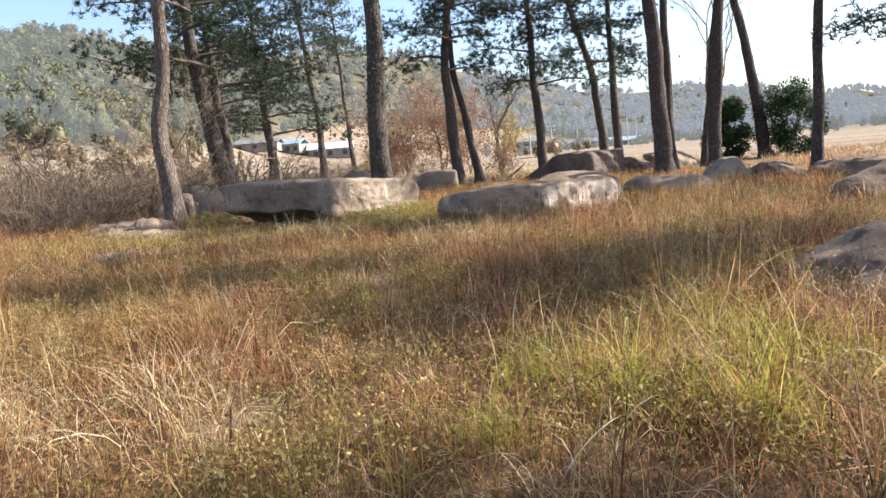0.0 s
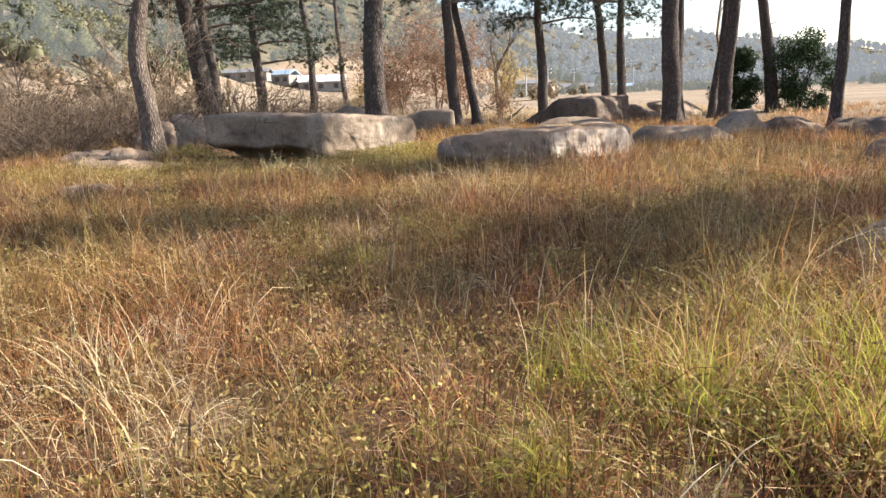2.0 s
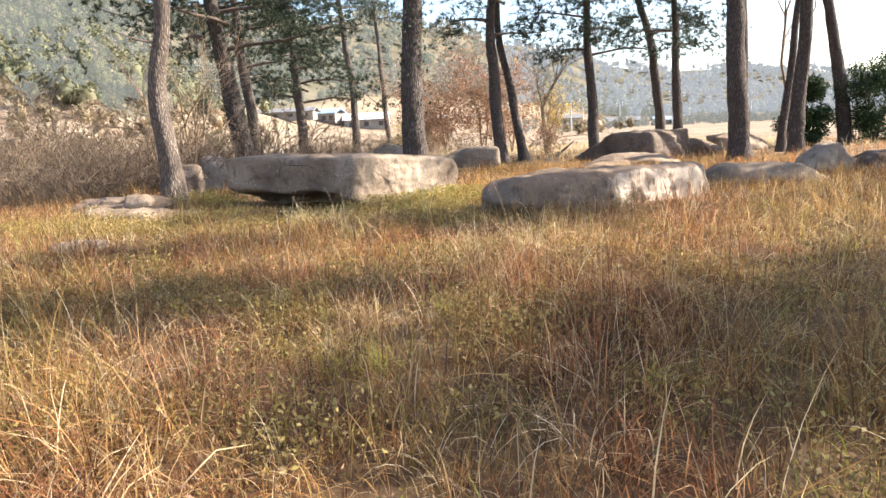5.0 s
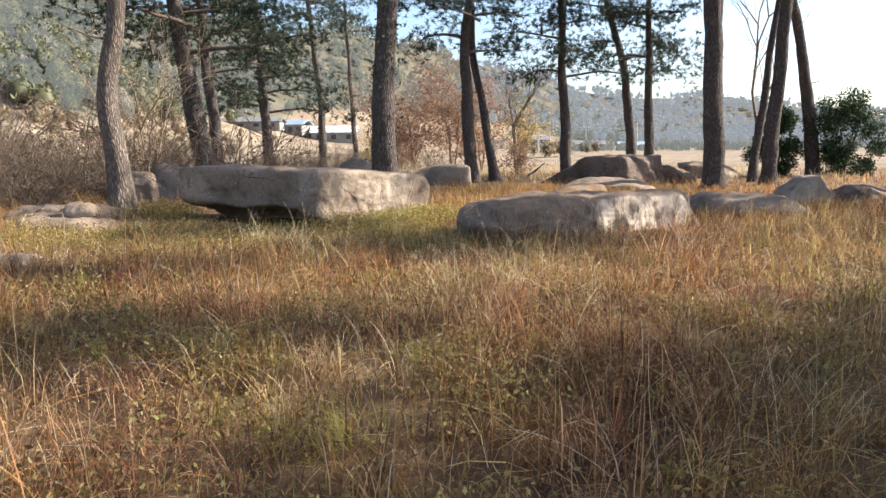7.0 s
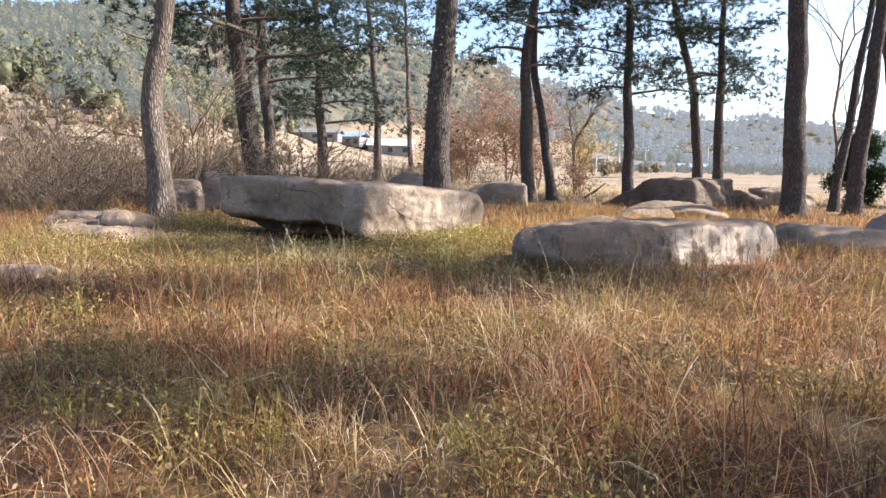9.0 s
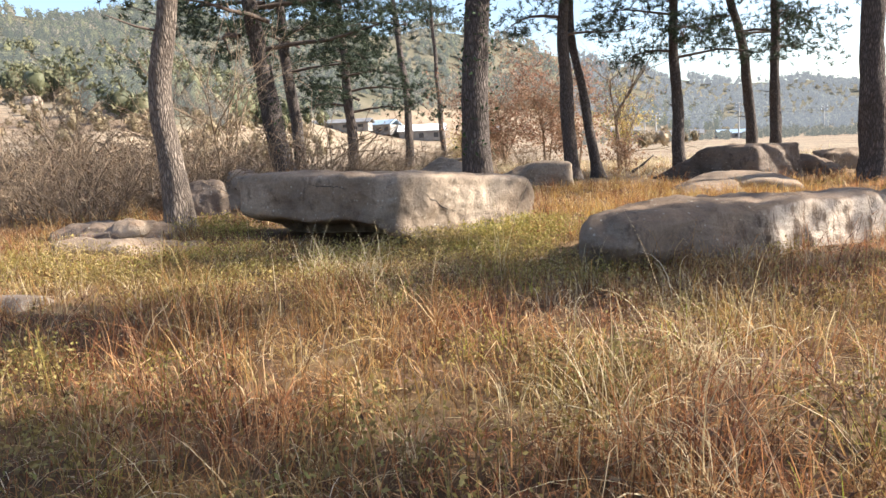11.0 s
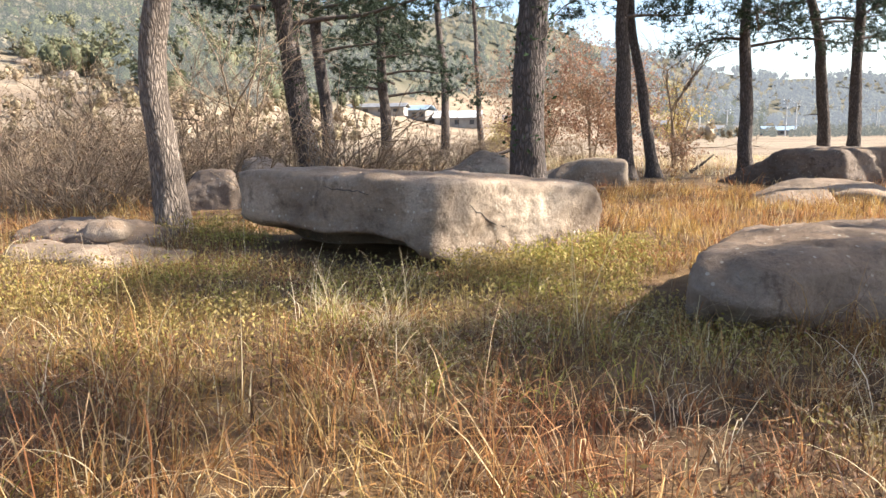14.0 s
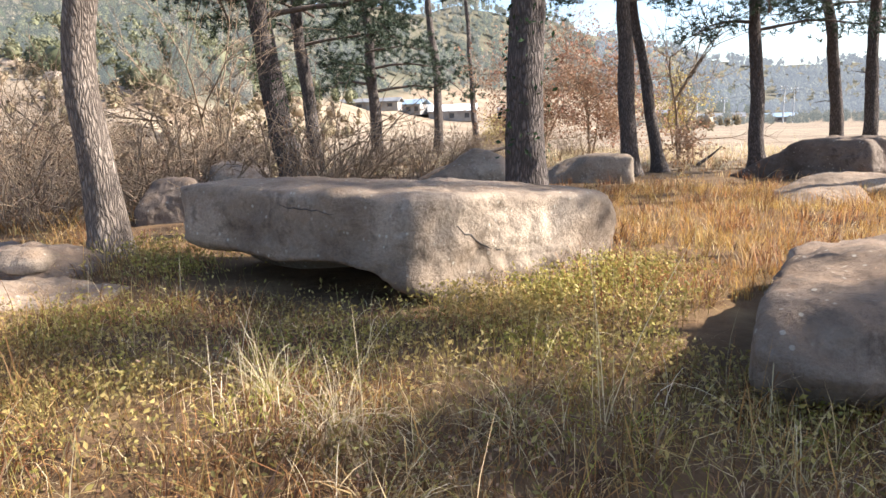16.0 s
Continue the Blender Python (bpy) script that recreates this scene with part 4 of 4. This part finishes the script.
def long_stone_free(x, y):
    return ~((x > -4.7) & (y > 13.95) & (y < 17) & (x + 2.2 < (y - 13.8) * 0.75) & (x > -4.9))


def scatter(rng, n, y0, y1, margin=1.5):
    """Random roots in the wedge of ground before the walker."""
    y = rng.uniform(y0, y1, n * 2)
    x = rng.uniform(-1, 1, n * 2)
    lo, hi = -1.0 - margin - 0.86 * np.maximum(y, 0), 2.2 + margin + 0.6 * np.maximum(y, 0)
    keep = rng.random(n * 2) < (hi - lo) / (hi - lo).max()
    x, y, lo, hi = x[keep], y[keep], lo[keep], hi[keep]
    x = lo + (x + 1) / 2 * (hi - lo)
    ok = free_of_stones(x, y) & long_stone_free(x, y)
    x, y = x[ok], y[ok]
    return x, y


def tuft_height(x, y):
    """Taller and shorter drifts of grass; short before the long stone."""
    f = 0.8 + 0.25 * np.sin(x * 1.3 + 1) * np.sin(y * 1.1) + 0.2 * np.sin(x * 3.1 + y * 2.3) + 0.12 * np.sin(x * 7.3 - y * 5.1)
    near_stone = np.exp(-(((x + 2.6) / 3.2) ** 2 + ((y - 13.0) / 1.7) ** 2))
    return f * (1 - 0.55 * near_stone) * (1 - 0.3 * smoothstep(12, 20, y))


def grass(name, label, material, n, y0, y1, height, width, bend, seed, per=24, spread=0.06, lean=0.3, xr=None, joints=3):
    """Grass in tufts: blades fan out from shared centres."""
    rng = np.random.default_rng(seed)
    x, y = scatter(rng, n // per, y0, y1)
    if xr:
        inside = (x > xr[0]) & (x < xr[1])
        x, y = x[inside], y[inside]
    drift = np.sin(x * 2.1 + 1.7 * np.sin(y * 1.3)) * np.sin(y * 2.6 + 1.4 * np.sin(x * 1.7)) + 0.6 * np.sin(x * 5.3 + y * 3.7) * np.sin(y * 6.1 - x * 2.9)
    thick = rng.random(len(x)) < np.clip(0.84 + 0.5 * drift, 0.42, 1)
    x, y = x[thick], y[thick]
    size = rng.lognormal(0, 0.55, len(x))
    turn = rng.uniform(0, 6.28, len(x))
    x, y, size, turn = (np.repeat(k, per) for k in (x, y, size, turn))
    a = rng.uniform(0, 6.28, len(x))
    o = np.abs(rng.normal(0, spread, len(x))) * np.sqrt(size)
    x, y = x + np.cos(a) * o, y + np.sin(a) * o
    ok = free_of_stones(x, y)
    x, y, size, a, turn = x[ok], y[ok], size[ok], a[ok], turn[ok]
    roots = np.column_stack([x, y, ground_z(x, y) - 0.02])
    v, t = blades(roots, height * np.clip(size, 0.5, 1.7) * tuft_height(x, y), width, bend, rng, lean, np.where(rng.random(len(a)) < 0.4, a, turn), joints)
    ob = new(name, raw_mesh(name, v, t, material))
    return tagged(ob, label, "grass", kind="stuff")


grass("dry_grass", "tall reddish-brown dry meadow grass", M_GRASS, 84000, 0.6, 8, 0.42, 0.0027, 2.1, 11, 20, 0.085, 0.5, joints=4)
grass("dry_grass", "tall reddish-brown dry meadow grass", M_GRASS, 84000, 8, 16, 0.38, 0.0034, 2.0, 12, 20, 0.09, 0.5)
grass("dry_grass", "reddish-brown dry grass under the pines", M_GRASS, 40000, 16, 38, 0.32, 0.009, 0.9, 13, 16, 0.12, joints=2)
grass("dry_grass", "golden dry grass between the stones", M_GRASS, 62000, 14.5, 25, 0.34, 0.006, 0.8, 15, 18, 0.1, 0.3, (-3.5, 9), 2)
grass("dry_brush", "pale dry weeds at the field's edge", M_STRAW, 24000, 30, 48, 0.5, 0.012, 0.6, 16, 14, 0.25, 0.4, (-16, 14), 2)
grass("matted_grass", "flattened reddish straw under the standing grass", M_GRASS, 46000, 0.6, 15, 0.34, 0.004, 0.9, 18, 12, 0.14, 1.0)
grass("matted_grass", "matted short dead grass on the ground", M_LITTER, 28000, 0.6, 15, 0.22, 0.0055, 1.0, 14, 10, 0.12, 0.8, joints=2)


def grass_around(seed, n):
    """The meadow beside and behind the walk."""
    rng = np.random.default_rng(seed)
    x, y = rng.uniform(-13, 13, n), rng.uniform(-9, 13, n)
    out = ((x < -2.2 - 0.86 * np.maximum(y, 0)) | (x > 3.4 + 0.6 * np.maximum(y, 0)) | (y < 0.7)) & free_of_stones(x, y)
    x, y = np.repeat(x[out], 6) , np.repeat(y[out], 6)
    x, y = x + rng.normal(0, 0.1, len(x)), y + rng.normal(0, 0.1, len(y))
    roots = np.column_stack([x, y, ground_z(x, y) - 0.02])
    v, t = blades(roots, 0.3 * tuft_height(x, y), 0.007, 1.6, rng, 0.5, joints=2)
    return tagged(new("dry_grass", raw_mesh("dry_grass", v, t, M_GRASS)), "reddish-brown dry meadow grass beside the way", "grass", kind="stuff")


grass_around(19, 9000)


def tussock(x, y, count, height, width, bend, spread, rng):
    a, o = rng.uniform(0, 6.28, count), np.abs(rng.normal(0, spread, count)) * rng.uniform(0.3, 1.2)
    px, py = x + np.cos(a) * o, y + np.sin(a) * o
    roots = np.column_stack([px, py, ground_z(px, py) - 0.02])
    return blades(roots, height * rng.uniform(0.55, 0.95, count), width, bend * 1.15, rng, 0.85 if bend > 1.75 else 0.4, np.where(rng.random(count) < 0.5, a, rng.uniform(0, 6.28) + rng.normal(0, 0.6, count)), 6)


def tussocks(name, label, material, spots, seed):
    rng = np.random.default_rng(seed)
    vs, ts, n = [], [], 0
    for x, y, count, height, spread, bend in spots:
        v, t = tussock(x, y, count, height, 0.0026, bend, spread, rng)
        vs.append(v)
        ts.append(t + n)
        n += len(v)
    ob = new(name, raw_mesh(name, np.vstack(vs), np.vstack(ts), material))
    return tagged(ob, label, "grass", kind="stuff")


def random_spots(seed, n, y0, y1, count, height, spread, bend):
    rng = np.random.default_rng(seed)
    x, y = scatter(rng, n, y0, y1, 0.5)
    return [(a, b, int(count * rng.uniform(0.4, 1.4)), height * rng.uniform(0.7, 1.25), spread, bend) for a, b in zip(x, y)]


tussocks("straw_tussocks", "pale arching dead straw in tangled tussocks", M_STRAW,
         [(-0.75, 3.5, 900, 0.6, 0.36, 2.1), (-1.4, 3.1, 700, 0.6, 0.36, 2.1), (-0.2, 3.0, 220, 0.52, 0.25, 1.9), (-1.8, 11.5, 330, 0.72, 0.34, 2.0), (-1.0, 11.7, 150, 0.7, 0.26, 2.2),
          (-2.4, 11.9, 240, 0.7, 0.34, 1.9), (-1.4, 10.9, 200, 0.66, 0.3, 2.0), (0.3, 8.3, 200, 0.78, 0.24, 1.8), (0.9, 9.2, 170, 0.8, 0.24, 1.8), (0.65, 7.7, 150, 0.75, 0.22, 1.8), (-0.3, 7.0, 180, 0.66, 0.24, 1.9), (1.2, 10.6, 130, 0.72, 0.22, 1.8),
          (0.2, 11.6, 110, 0.5, 0.25, 1.6), (-1.0, 5.0, 170, 0.6, 0.24, 1.9), (-2.1, 4.2, 200, 0.55, 0.3, 1.9), (-0.6, 11.9, 9, 1.25, 0.05, 0.25)] + random_spots(3, 460, 1, 14, 24, 0.55, 0.14, 2.0), 31)
tussocks("golden_grass", "golden upright grass between the stones", M_GOLD,
         [(x, y, 26, 0.34, 0.2, 0.4) for x, y in zip(*scatter(np.random.default_rng(77), 1500, 14.5, 25)) if -0.6 < x < 5.5], 34)
tussocks("green_tussocks", "tall yellow-green grass still alive in tussocks", M_GREEN,
         [(1.9, 3.3, 620, 0.5, 0.4, 1.1), (2.4, 3.0, 520, 0.5, 0.4, 1.1), (1.5, 3.8, 320, 0.44, 0.35, 1.2), (2.8, 3.7, 420, 0.5, 0.4, 1.1), (3.3, 3.2, 260, 0.5, 0.35, 1.1), (2.5, 4.4, 240, 0.46, 0.4, 1.2), (1.2, 2.8, 200, 0.4, 0.3, 1.2), (0.0, 6.0, 160, 0.33, 0.25, 1.0)]
         + random_spots(4, 120, 1, 13, 26, 0.4, 0.12, 1.5), 32)
tussocks("red_stalks", "upright reddish dry stalks among the grass", M_RUST, random_spots(5, 200, 2.6, 15, 7, 0.36, 0.08, 0.35), 33)


def weeds(name, label, material, spots, seed, leaf):
    """Low leafy weeds: small leaves on short stems, in drifts."""
    rng = np.random.default_rng(seed)
    cs, stems = [], Tubes()
    for x, y, count, spread, height in spots:
        px, py = x + rng.normal(0, spread, count), y + rng.normal(0, spread, count)
        ok = free_of_stones(px, py, 0.95)
        px, py = px[ok], py[ok]
        for a, b in zip(px[::9], py[::9]):
            g = gz(a, b)
            stems.add([(a, b, g), (a + rng.normal(0, 0.03), b + rng.normal(0, 0.03), g + height * rng.uniform(0.5, 1.1))], [0.003, 0.0015], 3)
        cs.append(np.column_stack([px, py, ground_z(px, py) + height * rng.uniform(0.15, 1, len(px)) ** 0.8]))
    v, t = leaves(rng, np.vstack(cs), leaf)
    sv = np.array([tuple(p) for p in stems.v])
    ob = new(name, raw_mesh(name, np.vstack([v, sv]), np.vstack([t, np.array(stems.t) + len(v)]), material))
    return tagged(ob, label, "weeds", kind="stuff")


_r = np.random.default_rng(8)
weeds("leafy_weeds", "low yellow-green leafy weeds along the capstone", M_BROAD,
      [(-1.5, 13.75, 1300, 0.3, 0.26), (-1.0, 14.3, 1300, 0.3, 0.3), (-0.5, 15.0, 1100, 0.3, 0.3), (-0.3, 13.8, 1500, 0.5, 0.22), (0.2, 13.0, 1100, 0.4, 0.2), (-1.0, 13.2, 1200, 0.45, 0.2), (-2.6, 12.9, 1000, 0.6, 0.14), (-4.2, 12.9, 1300, 0.5, 0.18), (-5.4, 12.4, 1400, 0.6, 0.18),
       (-6.8, 12.2, 1100, 0.6, 0.18), (-3.2, 11.6, 900, 0.6, 0.14), (-4.9, 14.6, 800, 0.3, 0.24), (-5.6, 15.2, 600, 0.3, 0.24), (0.2, 12.1, 800, 0.4, 0.16), (-0.2, 15.8, 500, 0.25, 0.2), (-1.3, 12.4, 1000, 0.6, 0.15)], 41, 0.019)
weeds("ground_weeds", "small creeping weeds between dry grass tufts", M_WEED,
      [(x, y, 190, 0.16, 0.22) for x, y in zip(*scatter(_r, 150, 1.0, 9))] + [(x, y, 150, 0.22, 0.18) for x, y in zip(*scatter(_r, 90, 9, 14))], 43, 0.016)
weeds("dry_leaf_litter", "curled dry leaves caught in the grass", M_LITTER,
      [(x, y, 120, 0.25, 0.2) for x, y in zip(*scatter(_r, 90, 1.0, 13))], 44, 0.014)
weeds("broad_weeds", "yellow-green broad-leaved weeds standing in dry grass", M_BROAD,
      [(-2.55, 5.2, 80, 0.1, 0.4), (-2.75, 8.5, 80, 0.1, 0.4), (0.15, 4.9, 110, 0.16, 0.3), (-1.9, 8.3, 60, 0.1, 0.35), (0.6, 3.2, 160, 0.3, 0.2), (-0.2, 5.3, 90, 0.15, 0.3), (1.1, 2.9, 700, 0.34, 0.24), (1.6, 2.5, 700, 0.4, 0.24), (0.5, 2.6, 500, 0.3, 0.2), (2.3, 2.5, 500, 0.35, 0.26), (-0.6, 2.5, 420, 0.35, 0.2), (0.7, 3.9, 160, 0.3, 0.2), (-3.3, 10.9, 380, 0.28, 0.2), (-3.9, 11.6, 360, 0.35, 0.2), (-2.2, 12.8, 300, 0.3, 0.16)], 42, 0.0125)


# ---- on the stones ----
from mathutils.bvhtree import BVHTree


def surface(ob):
    me = ob.data
    m = ob.matrix_world
    return BVHTree.FromPolygons([m @ v.co for v in me.vertices], [tuple(p.vertices) for p in me.polygons])


bpy.context.view_layer.update()


def crack(stone, start, way, end, seed, width=0.012):
    """A dark crack laid along a stone's face, met by rays along the given way."""
    tree = surface(stone)
    pts = []
    for k in range(13):
        f = k / 12
        p = Vector(start).lerp(Vector(end), f) + Vector((0, 0, 0.035 * noise.noise(Vector((f * 6, seed, 0)))))
        hit = tree.ray_cast(p - Vector(way).normalized() * 2, Vector(way))
        if hit[0]:
            pts.append(hit[0] - hit[1] * width * 0.35)
    rad = [width * (0.35 + 0.65 * math.sin(math.pi * (k + 0.5) / len(pts))) for k in range(len(pts))]
    ob = child("crack", Tubes().add(pts, rad, 5).mesh("crack", M_CRACK), None)
    ob.parent = stone
    ob.matrix_parent_inverse = stone.matrix_world.inverted()
    return ob


crack(long_stone, (-1.86, 14.15, 0.68), (-0.8, 0.6, 0), (-1.58, 14.5, 0.42), 1)
crack(long_stone, (-1.58, 14.5, 0.43), (-0.8, 0.6, 0), (-1.5, 14.62, 0.4), 2, 0.007)
crack(long_stone, (-3.6, 14.2, 0.85), (0.3, 1, 0), (-2.9, 14.0, 0.8), 3, 0.008)

def litter(stone, name, label, n, lo, hi, seed):
    """Fallen pine needles lying on a stone."""
    rng = np.random.default_rng(seed)
    tree = surface(stone)
    vs = []
    for _ in range(n):
        x, y = rng.uniform(lo[0], hi[0]), rng.uniform(lo[1], hi[1])
        if noise.noise(Vector((x * 1.7, y * 1.7, seed))) < -0.05:
            continue
        hit = tree.ray_cast(Vector((x, y, 4)), Vector((0, 0, -1)))
        if not hit[0] or hit[1].z < 0.75:
            continue
        a, ln = rng.uniform(0, 6.28), rng.uniform(0.03, 0.07)
        d, w = Vector((math.cos(a), math.sin(a), rng.uniform(-0.1, 0.15))) * ln, Vector((-math.sin(a), math.cos(a), 0)) * 0.0035
        p = hit[0] + Vector((0, 0, 0.006))
        vs += [p - w, p + w, p + d]
    ob = new(name, raw_mesh(name, [tuple(v) for v in vs], np.arange(len(vs)).reshape(-1, 3), M_LITTER))
    return tagged(ob, label, "needles", kind="stuff")


litter(long_stone, "needle_litter", "brown pine needles fallen on the long stone", 7000, (-4.8, 13.6), (-0.4, 17), 1)
litter(streaked, "needle_litter", "brown pine needles fallen on the flat stone", 6000, (0.2, 12.2), (4.2, 16), 2)


# ---- terraces, dead wood, cables ----
def ray_ground(az, el, eye=1.4):
    """Where the slope rises to an elevation at a bearing."""
    r = np.linspace(25, 400, 1500)
    x, y = r * math.sin(radians(az)), r * math.cos(radians(az))
    k = int(np.argmax((ground_z(x, y) - eye) / r > math.tan(radians(el))))
    return float(x[k]), float(y[k])


for k, (az, el, w, h) in enumerate([(-31, 4.0, 2.4, 1.2), (-33, 4.2, 1.8, 0.8), (-37, 4.6, 2.6, 0.9), (-40, 4.0, 1.6, 0.7), (-34.5, 3.0, 2.0, 0.6), (-29, 2.6, 1.5, 0.7), (-43, 5.0, 2.2, 0.8), (-27, 2.0, 1.6, 0.6)]):
    bx, by = ray_ground(az, el)
    boulder("terrace_boulder", "pale rock outcrop on the terraced slope", (bx, by, gz(bx, by) + h * 0.2), (w, w * 0.6, h), box_planes(), M_ROCK_PALE, 5, 0.2, 30 + k, az, 4, group="terrace rocks")


def dead_branch(name, pts, radius, label):
    ob = new(name, Tubes().add(pts, [radius * (1 - 0.7 * k / (len(pts) - 1)) for k in range(len(pts))], 8, 0.2).mesh(name, M_BRANCH))
    return tagged(ob, label, "branch")


dead_branch("fallen_branch", [(-5.7, 25.2, 0.05), (-5.0, 25.5, 0.42), (-4.2, 25.9, 0.72), (-3.4, 26.3, 0.95), (-2.9, 26.5, 1.2)], 0.09, "dead grey branch leaning by a pine")
dead_branch("fallen_branch", [(1.9, 32.6, 0.03), (2.3, 32.8, 0.3), (2.7, 33.0, 0.62)], 0.07, "short broken dead branch in the grass")


def cable(a, b, sag, za, zb):
    pts = []
    for k in range(9):
        f = k / 8
        x, y = a[0] + (b[0] - a[0]) * f, a[1] + (b[1] - a[1]) * f
        pts.append((x, y, (gz(*a) + za) * (1 - f) + (gz(*b) + zb) * f - sag * 4 * f * (1 - f)))
    ob = new("cable", Tubes().add(pts, [0.035] * 9, 4).mesh("cable", M_WIRE))
    return tagged(ob, "thin dark power cable between poles", "cable", "power cables")


for z in (0.3, 1.1):
    cable((25, 200), (40, 205), 0.5, 7 - z, 9.5 - z)
    cable((43, 208), (64, 215), 0.6, 9 - z, 8 - z)
    cable((64, 215), (82, 222), 0.6, 8 - z, 8 - z)
